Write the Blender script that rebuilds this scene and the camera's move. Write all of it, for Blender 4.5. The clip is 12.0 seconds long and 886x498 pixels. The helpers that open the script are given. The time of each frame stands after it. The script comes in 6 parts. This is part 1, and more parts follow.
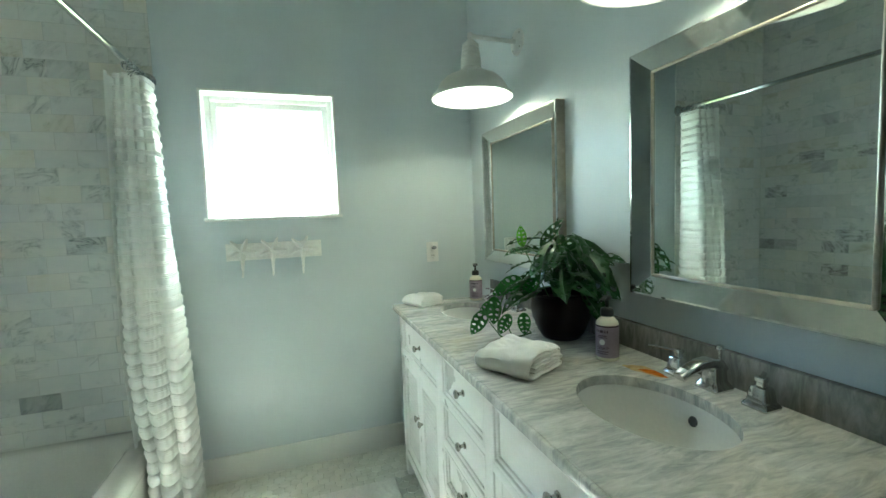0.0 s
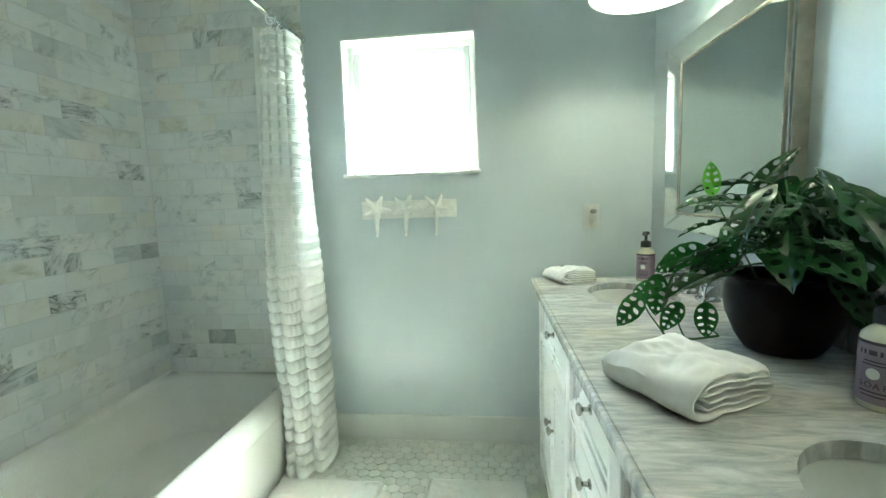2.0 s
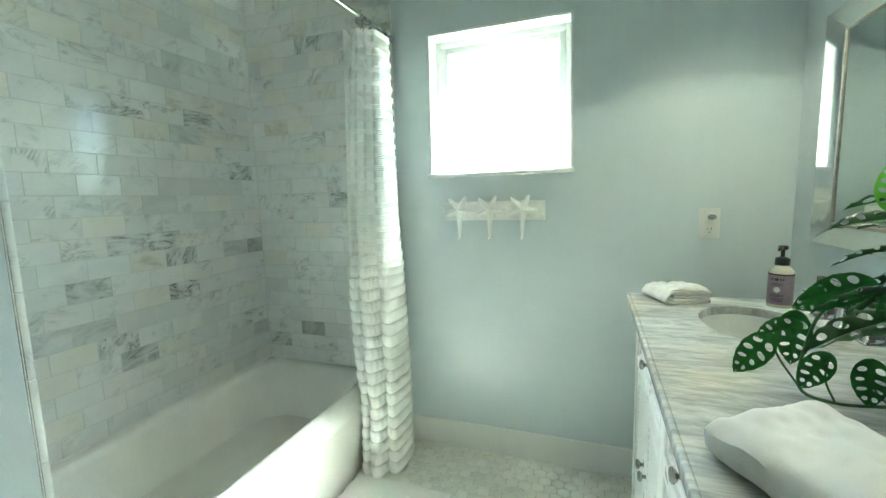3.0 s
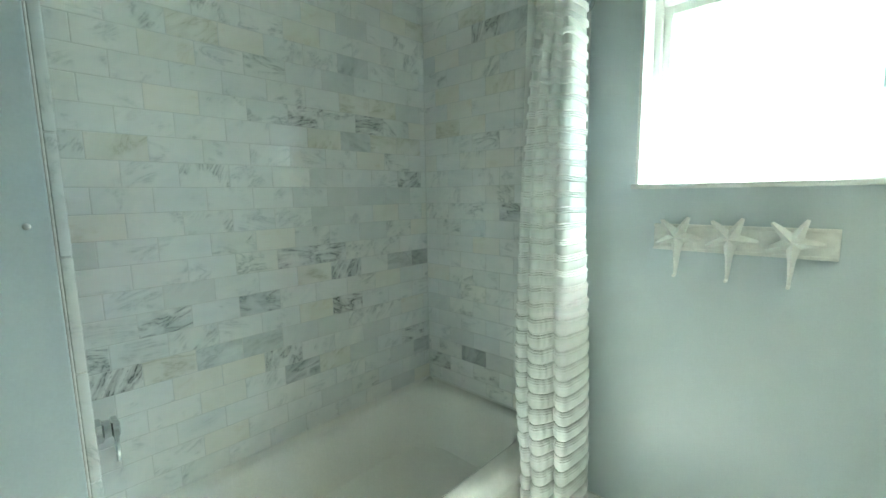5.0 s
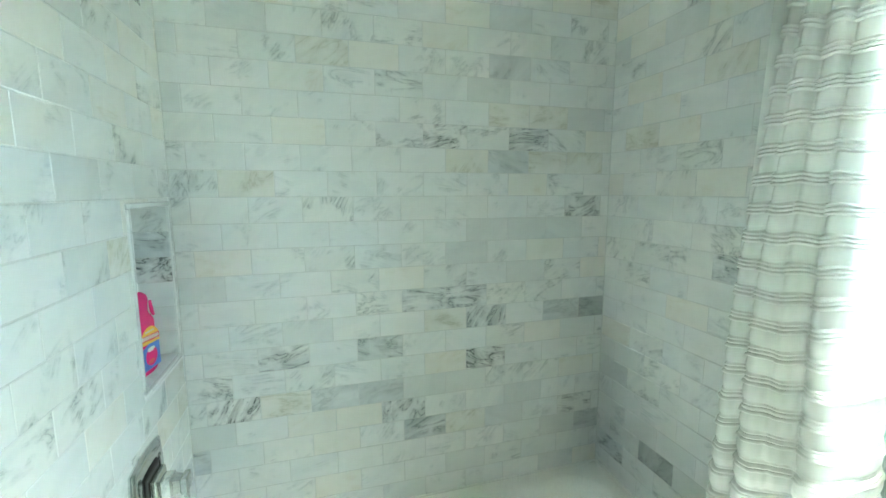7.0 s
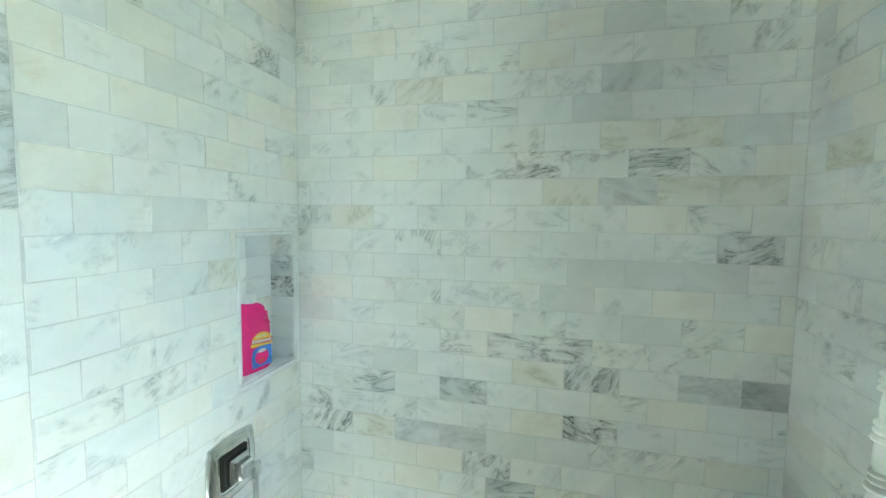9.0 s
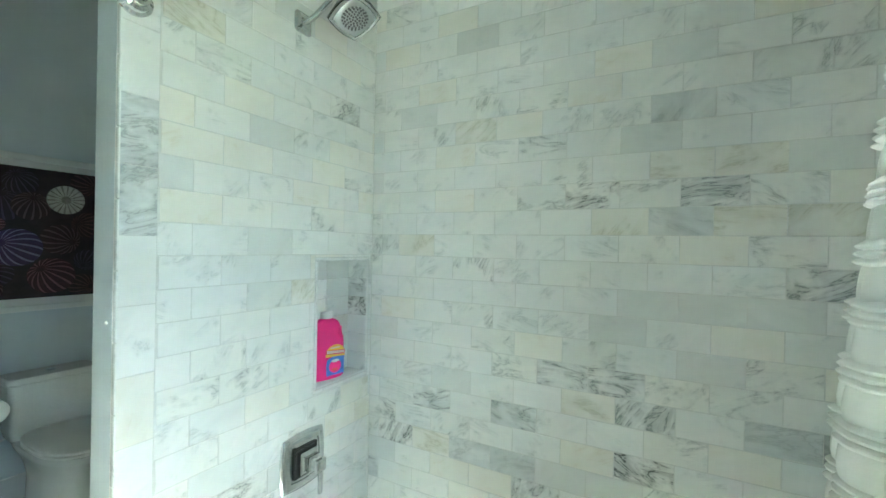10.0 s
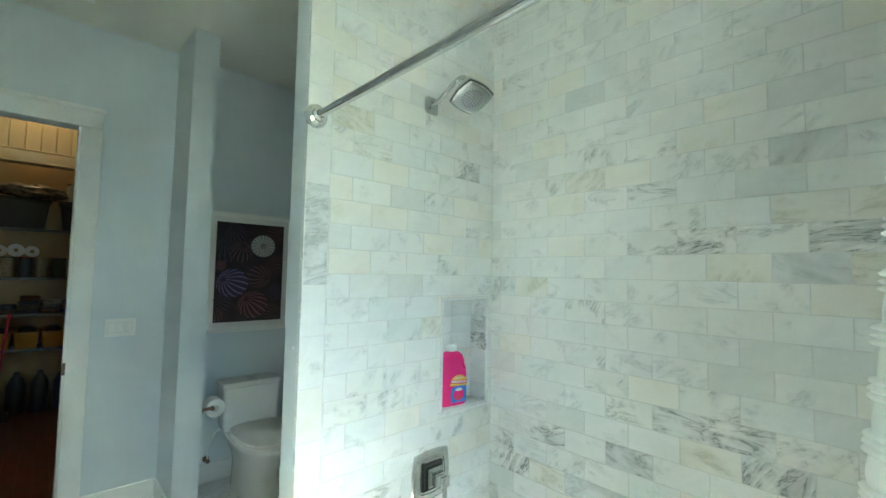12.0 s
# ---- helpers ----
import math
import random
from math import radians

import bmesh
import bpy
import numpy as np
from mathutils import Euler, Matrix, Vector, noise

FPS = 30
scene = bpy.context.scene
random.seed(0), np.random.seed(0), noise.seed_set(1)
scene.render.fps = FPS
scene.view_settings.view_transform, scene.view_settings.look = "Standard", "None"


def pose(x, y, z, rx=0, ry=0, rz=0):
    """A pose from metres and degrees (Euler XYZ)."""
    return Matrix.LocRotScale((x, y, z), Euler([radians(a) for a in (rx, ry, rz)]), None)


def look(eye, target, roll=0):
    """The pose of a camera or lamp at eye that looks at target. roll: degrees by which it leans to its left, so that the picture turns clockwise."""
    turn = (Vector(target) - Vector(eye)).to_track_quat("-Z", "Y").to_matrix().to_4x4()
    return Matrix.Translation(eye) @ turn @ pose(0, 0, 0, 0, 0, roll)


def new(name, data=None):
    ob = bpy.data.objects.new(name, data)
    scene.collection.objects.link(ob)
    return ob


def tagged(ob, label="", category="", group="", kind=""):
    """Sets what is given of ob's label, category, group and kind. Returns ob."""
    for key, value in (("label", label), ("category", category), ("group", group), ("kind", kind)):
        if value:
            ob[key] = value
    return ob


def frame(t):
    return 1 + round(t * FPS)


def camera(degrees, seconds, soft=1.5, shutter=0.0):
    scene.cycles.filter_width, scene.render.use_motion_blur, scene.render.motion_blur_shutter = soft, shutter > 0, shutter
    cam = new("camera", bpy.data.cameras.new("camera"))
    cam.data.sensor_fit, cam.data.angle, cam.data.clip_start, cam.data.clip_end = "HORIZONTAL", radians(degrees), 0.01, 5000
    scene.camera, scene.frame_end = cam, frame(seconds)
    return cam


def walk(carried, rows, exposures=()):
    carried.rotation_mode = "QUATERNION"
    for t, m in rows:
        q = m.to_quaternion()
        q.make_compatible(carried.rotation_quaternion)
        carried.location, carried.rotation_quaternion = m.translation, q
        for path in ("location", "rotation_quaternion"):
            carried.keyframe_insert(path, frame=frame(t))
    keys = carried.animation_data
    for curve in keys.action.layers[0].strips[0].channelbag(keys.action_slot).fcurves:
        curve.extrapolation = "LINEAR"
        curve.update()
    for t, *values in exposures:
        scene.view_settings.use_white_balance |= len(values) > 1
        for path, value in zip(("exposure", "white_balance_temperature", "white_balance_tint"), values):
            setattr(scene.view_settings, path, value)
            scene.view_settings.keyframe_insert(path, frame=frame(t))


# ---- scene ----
cam = camera(93.0, 12.0)
PATH = [
    (0, (0.077, -0.095, 1.337), (0.71, 1.796, 1.181), -2.2),
    (0.5, (0.132, -0.03, 1.282), (0.573, 1.914, 1.122), -1.9),
    (1, (0.198, 0.06, 1.26), (0.407, 2.041, 1.075), -2.2),
    (1.5, (0.263, 0.156, 1.236), (0.253, 2.146, 1.031), -2.1),
    (2, (0.33, 0.239, 1.23), (0.107, 2.213, 1.0), -2.0),
    (2.5, (0.371, 0.305, 1.235), (-0.075, 2.24, 0.992), -1.8),
    (3, (0.381, 0.366, 1.26), (-0.297, 2.231, 1.016), -1.6),
    (3.2, (0.395, 0.394, 1.253), (-0.388, 2.221, 1.034), -1.5),
    (4.8, (0.187, 0.689, 1.323), (-1.127, 2.175, 1.067), -1.1),
    (5, (0.172, 0.727, 1.345), (-1.196, 2.163, 1.087), -0.9),
    (5.5, (0.14, 0.854, 1.383), (-1.416, 2.085, 1.131), -0.7),
    (6, (0.072, 0.953, 1.414), (-1.624, 1.983, 1.16), -0.6),
    (6.5, (0.001, 1.074, 1.454), (-1.806, 1.888, 1.184), -0.2),
    (7, (-0.027, 1.189, 1.477), (-1.926, 1.754, 1.204), -0.1),
    (7.2, (-0.036, 1.229, 1.499), (-1.958, 1.705, 1.215), -0.1),
    (9, (-0.121, 1.641, 1.497), (-2.052, 1.139, 1.352), 0.6),
    (9.5, (-0.11, 1.726, 1.491), (-1.973, 1.0, 1.423), 0.9),
    (10, (-0.087, 1.826, 1.494), (-1.842, 0.867, 1.485), 1.2),
    (10.5, (-0.075, 1.89, 1.498), (-1.722, 0.757, 1.531), 1.4),
    (11, (-0.065, 1.948, 1.504), (-1.605, 0.674, 1.565), 1.4),
    (11.5, (-0.051, 2.0, 1.511), (-1.474, 0.598, 1.605), 1.3),
    (12, (0.013, 1.982, 1.548), (-1.355, 0.528, 1.662), 1.1),
]
LIGHT = [(0.0, 4.22, 5370, -10), (2.0, 4.57, 5380, -10), (5.0, 4.25, 5300, -10), (7.0, 4.78, 5290, -9), (9.0, 4.88, 5340, -6), (10.5, 4.74, 5410, -5), (12.0, 4.85, 5430, -5)]
walk(cam, [(t, look(eye, target, roll)) for t, eye, target, roll in PATH], LIGHT)

# ---- light ----
world = bpy.data.worlds.new("sky")
scene.world = world
world.use_nodes = True
wn = world.node_tree
sky = wn.nodes.new("ShaderNodeTexSky")
sky.sky_type, sky.sun_disc = "NISHITA", False
sky.sun_elevation, sky.sun_rotation = radians(54), radians(13)
wn.nodes["Background"].inputs["Strength"].default_value = 0.11
wn.links.new(sky.outputs[0], wn.nodes["Background"].inputs["Color"])

SUN_AT = (-0.29, 1.16, 0.0)          # where the sun through the window meets the floor
sun = new("sun", bpy.data.lights.new("sun", "SUN"))
sun.data.energy, sun.data.angle, sun.data.color = 5.0, radians(6.0), (1.0, 0.91, 0.76)
sun.matrix_world = look((-0.03 + 0.02, 2.33, 1.69), SUN_AT)

skylight = new("window_daylight", bpy.data.lights.new("window_daylight", "AREA"))
skylight.data.shape, skylight.data.size, skylight.data.size_y = "RECTANGLE", 0.90, 1.85
skylight.data.energy, skylight.data.color = 1.2, (0.74, 0.89, 1.0)
skylight.matrix_world = look((0.33, 3.14, 2.76), (-0.05, 2.35, 1.66))

BULB_Y = (1.68, 0.65)
for by, watts in zip(BULB_Y, (0.36, 0.18)):
    lamp = new("lamp_light", bpy.data.lights.new("lamp_light", "POINT"))
    lamp.data.energy, lamp.data.color, lamp.data.shadow_soft_size = watts, (1.0, 0.83, 0.58), 0.03
    lamp.location = (0.835, by, 1.938)
pantry_light = new("pantry_light", bpy.data.lights.new("pantry_light", "POINT"))
pantry_light.data.energy, pantry_light.data.color, pantry_light.data.shadow_soft_size = 0.058, (1.0, 0.56, 0.20), 0.08
pantry_light.location = (0.15, -4.36, 2.90)
hall_light = new("hall_light", bpy.data.lights.new("hall_light", "POINT"))
hall_light.data.energy, hall_light.data.color, hall_light.data.shadow_soft_size = 0.13, (1.0, 0.62, 0.26), 0.06
hall_light.location = (0.12, -2.36, 2.88)

# ---- materials ----
def nodes_of(name):
    m = bpy.data.materials.new(name)
    m.use_nodes = True
    return m, m.node_tree.nodes, m.node_tree.links, m.node_tree.nodes["Principled BSDF"]


def ramp(n, stops):
    r = n.new("ShaderNodeValToRGB")
    e = r.color_ramp.elements
    while len(e) < len(stops):
        e.new(0.5)
    for k, (p, c) in zip(e, stops):
        k.position, k.color = p, (*c, 1)
    return r


def mixrgb(n, l, mode, fac, a, b):
    x = n.new("ShaderNodeMixRGB")
    x.blend_type = mode
    for i, v in enumerate((fac, a, b)):
        if isinstance(v, (int, float)):
            x.inputs[i].default_value = v
        elif isinstance(v, tuple):
            x.inputs[i].default_value = (*v, 1)
        else:
            l.new(v, x.inputs[i])
    return x.outputs[0]


def coords(n, l, scale=(1, 1, 1), spread=0.0, kind="Object"):
    """Object coordinates, shifted for each object by its random number."""
    tc = n.new("ShaderNodeTexCoord")
    mp = n.new("ShaderNodeMapping")
    mp.inputs["Scale"].default_value = scale
    l.new(tc.outputs[kind], mp.inputs["Vector"])
    if spread:
        info = n.new("ShaderNodeObjectInfo")
        v = n.new("ShaderNodeVectorMath")
        v.operation = "SCALE"
        v.inputs[0].default_value = (spread, spread * 1.7, spread * 0.6)
        l.new(info.outputs["Random"], v.inputs["Scale"])
        l.new(v.outputs[0], mp.inputs["Location"])
    return mp.outputs[0]


def noise_tex(n, l, vec, scale, detail=4, rough=0.55, dist=0.0):
    t = n.new("ShaderNodeTexNoise")
    t.inputs["Scale"].default_value, t.inputs["Detail"].default_value = scale, detail
    t.inputs["Roughness"].default_value, t.inputs["Distortion"].default_value = rough, dist
    l.new(vec, t.inputs["Vector"])
    return t.outputs["Fac"]


def bump(n, l, height, b, strength=0.2, distance=0.002):
    x = n.new("ShaderNodeBump")
    x.inputs["Strength"].default_value, x.inputs["Distance"].default_value = strength, distance
    l.new(height, x.inputs["Height"])
    l.new(x.outputs[0], b.inputs["Normal"])


def plain(name, rgb, rough=0.5, metal=0.0, var=0.10, scale=5.0, fine=120.0, relief=0.08, coat=0.0, spread=3.0, spec=0.5):
    """A surface of one colour with broad and fine variation."""
    m, n, l, b = nodes_of(name)
    vec = coords(n, l, spread=spread)
    broad = noise_tex(n, l, vec, scale, 5)
    small = noise_tex(n, l, vec, fine, 3)
    lo = tuple(c * (1 - var) for c in rgb)
    hi = tuple(min(1, c * (1 + var)) for c in rgb)
    c1 = ramp(n, [(0.3, lo), (0.7, hi)])
    l.new(broad, c1.inputs[0])
    col = mixrgb(n, l, "MULTIPLY", 0.25, c1.outputs[0], small)
    l.new(mixrgb(n, l, "MIX", 0.5, c1.outputs[0], col), b.inputs["Base Color"])
    rr = n.new("ShaderNodeMapRange")
    rr.inputs["To Min"].default_value, rr.inputs["To Max"].default_value = rough * 0.85, min(1, rough * 1.2)
    l.new(broad, rr.inputs["Value"])
    l.new(rr.outputs[0], b.inputs["Roughness"])
    b.inputs["Metallic"].default_value = metal
    b.inputs["Coat Weight"].default_value = coat
    b.inputs["Specular IOR Level"].default_value = spec
    if relief:
        bump(n, l, small, b, relief, 0.001)
    return m


def math_node(n, l, op, *values):
    x = n.new("ShaderNodeMath")
    x.operation = op
    for i, v in enumerate(values):
        if isinstance(v, (int, float)):
            x.inputs[i].default_value = v
        else:
            l.new(v, x.inputs[i])
    return x.outputs[0]


def ranged(n, l, value, lo, hi, out_lo=0.0, out_hi=1.0):
    x = n.new("ShaderNodeMapRange")
    x.interpolation_type = "SMOOTHSTEP"
    for key, v in (("From Min", lo), ("From Max", hi), ("To Min", out_lo), ("To Max", out_hi)):
        x.inputs[key].default_value = v
    l.new(value, x.inputs["Value"])
    return x.outputs[0]


def marble(name, base, cloud, vein, strength, cover=0.5, scale=12.0, width=0.035, speck=0.0, rough=0.16, tone=0.8):
    """Polished marble with slanting smoky veins; each piece is cut from another place of the block and turned its own way.
    cover: the share of a piece that the veins may cross; strength: how dark they are."""
    m, n, l, b = nodes_of(name)
    vec = coords(n, l, spread=40.0)
    info = n.new("ShaderNodeObjectInfo")
    turn = n.new("ShaderNodeMapping")
    angle = n.new("ShaderNodeCombineXYZ")
    own = math_node(n, l, "FRACT", math_node(n, l, "MULTIPLY", info.outputs["Random"], 17.3))
    l.new(math_node(n, l, "MULTIPLY_ADD", own, 1.5, -1.1), angle.inputs["Z"])
    l.new(angle.outputs[0], turn.inputs["Rotation"])
    l.new(vec, turn.inputs["Vector"])
    slant = n.new("ShaderNodeMapping")
    slant.inputs["Scale"].default_value = (0.55, 1.7, 1.0)
    l.new(turn.outputs[0], slant.inputs["Vector"])
    drawn = slant.outputs[0]
    c = ramp(n, [(0.34, cloud), (0.60, base)])
    l.new(noise_tex(n, l, drawn, scale * 0.8, 5, 0.55, 0.8), c.inputs[0])
    shades = ramp(n, [(0.0, (0.91, 0.93, 0.925)), (0.18, (1.0, 1.0, 0.99)), (0.36, (0.95, 0.955, 0.935)), (0.54, (1.0, 0.99, 0.96)), (0.70, (0.94, 0.955, 0.95)), (0.86, (1.0, 0.995, 0.975)), (1.0, (0.98, 0.99, 0.99))])
    l.new(info.outputs["Random"], shades.inputs[0])
    col = mixrgb(n, l, "MULTIPLY", tone, c.outputs[0], shades.outputs[0])
    ridge = math_node(n, l, "ABSOLUTE", math_node(n, l, "SUBTRACT", noise_tex(n, l, drawn, scale, 6, 0.62, 1.1), 0.5))
    line = ranged(n, l, ridge, 0.0, width, 1.0, 0.0)
    halo = ranged(n, l, ridge, 0.0, width * 4.5, 0.45, 0.0)
    patch = ranged(n, l, noise_tex(n, l, vec, scale * 1.1, 3, 0.6), 0.66 - 0.36 * cover, 0.80 - 0.36 * cover)
    f = math_node(n, l, "MULTIPLY", math_node(n, l, "MAXIMUM", line, halo), patch)
    if speck:
        grit = ranged(n, l, noise_tex(n, l, drawn, 70, 4, 0.7), 0.53, 0.66, 0.0, speck)
        f = math_node(n, l, "MAXIMUM", f, math_node(n, l, "MULTIPLY", grit, patch))
    col = mixrgb(n, l, "MIX", math_node(n, l, "MULTIPLY", f, strength), col, vein)
    l.new(col, b.inputs["Base Color"])
    b.inputs["Roughness"].default_value = rough
    bump(n, l, noise_tex(n, l, vec, 9.0, 3), b, 0.05, 0.002)
    return m


WALL = plain("wall_paint", (0.625, 0.685, 0.705), 0.32, var=0.03, scale=1.5, fine=260, relief=0.06)
CEIL = plain("ceiling_paint", (0.66, 0.66, 0.59), 0.7, var=0.03, scale=2)
WHITE = plain("white_trim_paint", (0.78, 0.79, 0.76), 0.33, var=0.03, scale=4, fine=160, relief=0.04)
CABINET = plain("white_cabinet_lacquer", (0.80, 0.80, 0.77), 0.28, var=0.03, scale=4, fine=90, relief=0.03)
GROUT = plain("grout", (0.64, 0.65, 0.62), 0.8, var=0.1, scale=20)
ENAMEL = plain("white_enamel", (0.86, 0.85, 0.80), 0.14, var=0.02, scale=3, relief=0.0)
CERAMIC = plain("ceramic", (0.78, 0.79, 0.77), 0.08, var=0.02, scale=3, relief=0.0)
CHROME = plain("chrome", (0.72, 0.73, 0.74), 0.07, 1.0, var=0.06, scale=9, relief=0.0)
NICKEL = plain("brushed_nickel", (0.50, 0.48, 0.44), 0.25, 1.0, var=0.10, scale=20, relief=0.02)
BRONZE = plain("dark_bronze", (0.16, 0.11, 0.07), 0.35, 1.0, var=0.2, scale=30)
MIRROR = plain("mirror_glass", (0.58, 0.63, 0.61), 0.015, 1.0, var=0.005, relief=0.0)
BEVEL = plain("bevelled_mirror", (0.78, 0.80, 0.77), 0.05, 1.0, var=0.02, scale=12, relief=0.0)
SILVER = plain("champagne_silver_leaf", (0.46, 0.42, 0.35), 0.32, 0.9, var=0.15, scale=25)
M_WHITE = marble("marble_white", (0.785, 0.79, 0.775), (0.735, 0.75, 0.74), (0.40, 0.43, 0.425), 0.60, 0.42, 9.0, 0.024)
M_CREAM = marble("marble_cream", (0.79, 0.78, 0.73), (0.755, 0.74, 0.68), (0.60, 0.55, 0.42), 0.4, 0.4, 8.0, tone=0.5)
M_GREY = marble("marble_grey", (0.70, 0.715, 0.695), (0.655, 0.67, 0.65), (0.50, 0.53, 0.52), 0.4, 0.4, 8.0, tone=0.4)
M_VEIN = marble("marble_veined", (0.765, 0.77, 0.745), (0.64, 0.665, 0.655), (0.15, 0.17, 0.17), 0.85, 0.75, 9.5, 0.030, 0.35, tone=0.5)
M_DARK = marble("marble_dark", (0.50, 0.515, 0.505), (0.36, 0.375, 0.37), (0.18, 0.19, 0.19), 0.5, 0.8, 9.0, 0.05, tone=0.2)
M_LIGHT = marble("marble_light_veined", (0.78, 0.785, 0.755), (0.71, 0.725, 0.705), (0.26, 0.29, 0.28), 0.72, 0.55, 9.0, 0.022, 0.25)
M_CLOUD = marble("marble_clouded", (0.71, 0.73, 0.715), (0.57, 0.595, 0.585), (0.36, 0.39, 0.385), 0.6, 0.7, 7.0, 0.04, 0.25, tone=0.4)
M_STREAK = marble("marble_streaked", (0.70, 0.72, 0.71), (0.52, 0.545, 0.54), (0.28, 0.30, 0.30), 0.7, 0.9, 11.0, 0.04, 0.35, tone=0.2)
M_STRONG = marble("marble_black_veined", (0.79, 0.785, 0.745), (0.73, 0.74, 0.715), (0.05, 0.06, 0.06), 0.95, 0.80, 8.5, 0.026, 0.55, tone=0.2)
M_OLIVE = marble("marble_olive_veined", (0.765, 0.76, 0.715), (0.71, 0.705, 0.64), (0.42, 0.41, 0.30), 0.6, 0.6, 8.0, 0.035, 0.2, tone=0.4)
M_SMOKE = marble("marble_smoke_veined", (0.71, 0.73, 0.72), (0.53, 0.56, 0.56), (0.17, 0.19, 0.19), 0.75, 0.80, 9.0, 0.038, 0.45, tone=0.3)
HEX = marble("hexagon_marble", (0.80, 0.80, 0.75), (0.68, 0.68, 0.62), (0.5, 0.5, 0.46), 0.3, 0.3, 12, rough=0.3)
BLACK = plain("black_glazed_pot", (0.007, 0.005, 0.007), 0.42, var=0.3, scale=14, relief=0.03, spec=0.16)
SOIL = plain("potting_soil", (0.02, 0.014, 0.009), 0.95, var=0.5, scale=60, relief=0.5)
BLACK_PLASTIC = plain("black_plastic", (0.012, 0.012, 0.013), 0.35, var=0.1)
STEM = plain("green_stem", (0.05, 0.13, 0.03), 0.45, var=0.25, scale=30)
CREAM_SOAP = plain("cream_soap_bottle", (0.62, 0.60, 0.46), 0.18, var=0.05, scale=10)
LILAC = plain("lilac_label", (0.29, 0.23, 0.29), 0.5, var=0.06, scale=30)
INK = plain("dark_ink", (0.05, 0.03, 0.05), 0.6, var=0.1)
LABEL_WHITE = plain("label_white", (0.75, 0.74, 0.72), 0.5, var=0.03)
PINK = plain("pink_plastic", (0.85, 0.03, 0.24), 0.25, var=0.05, scale=10, relief=0.0)
YELLOW = plain("yellow_ink", (0.85, 0.50, 0.03), 0.4, var=0.05)
BLUE = plain("blue_ink", (0.06, 0.17, 0.62), 0.4, var=0.25, scale=60)
RED = plain("red_ink", (0.65, 0.03, 0.05), 0.4, var=0.05)
PLASTIC_WHITE = plain("white_plastic", (0.80, 0.80, 0.77), 0.3, var=0.02)
GREY_PLASTIC = plain("grey_plastic", (0.20, 0.21, 0.22), 0.35, var=0.08)
STAR_WHITE = plain("white_starfish_paint", (0.92, 0.92, 0.88), 0.55, var=0.05, scale=40, fine=200, relief=0.15)
PLASTER = plain("white_painted_board", (0.87, 0.87, 0.83), 0.6, var=0.08, scale=40, fine=200, relief=0.25)
PAPER = plain("tissue_paper", (0.80, 0.80, 0.79), 0.9, var=0.04, scale=30, relief=0.2)
STAIN = plain("amber_stain", (0.50, 0.15, 0.012), 0.25, var=0.3, scale=60)
HALO = plain("tan_stain", (0.52, 0.40, 0.20), 0.25, var=0.25, scale=60)
FLOOR_GROUT = plain("floor_grout", (0.46, 0.47, 0.43), 0.85, var=0.15, scale=20)
WOOD = plain("reddish_floorboards", (0.16, 0.055, 0.022), 0.35, var=0.35, scale=12, relief=0.1)
# the pantry's cream paint, darkened to stand in for the dimness there
PANTRY = plain("dimmed_cream_paint", (0.42, 0.31, 0.18), 0.6, var=0.05, scale=2)
TINT_GRASS = plain("bounce_tint_grass", (0.17, 0.19, 0.07), 0.95, var=0.3, scale=0.6)
FITTING = plain("shower_chrome", (0.66, 0.68, 0.68), 0.05, 1.0, var=0.08, scale=30, relief=0.0)


def terry(name, rgb):
    m, n, l, b = nodes_of(name)
    vec = coords(n, l, spread=5)
    v = n.new("ShaderNodeTexVoronoi"); v.inputs["Scale"].default_value = 620
    l.new(vec, v.inputs["Vector"])
    broad = noise_tex(n, l, vec, 14, 4)
    c = ramp(n, [(0.2, tuple(k * 0.9 for k in rgb)), (0.8, rgb)])
    l.new(broad, c.inputs[0])
    l.new(c.outputs[0], b.inputs["Base Color"])
    b.inputs["Roughness"].default_value = 0.95
    b.inputs["Sheen Weight"].default_value = 0.4
    mix = n.new("ShaderNodeMath"); mix.operation = "ADD"
    l.new(v.outputs["Distance"], mix.inputs[0]); l.new(broad, mix.inputs[1])
    bump(n, l, mix.outputs[0], b, 0.4, 0.0016)
    return m


TOWEL = terry("white_terry", (0.94, 0.93, 0.91))
MAT = terry("white_tufted_cotton", (0.88, 0.87, 0.83))


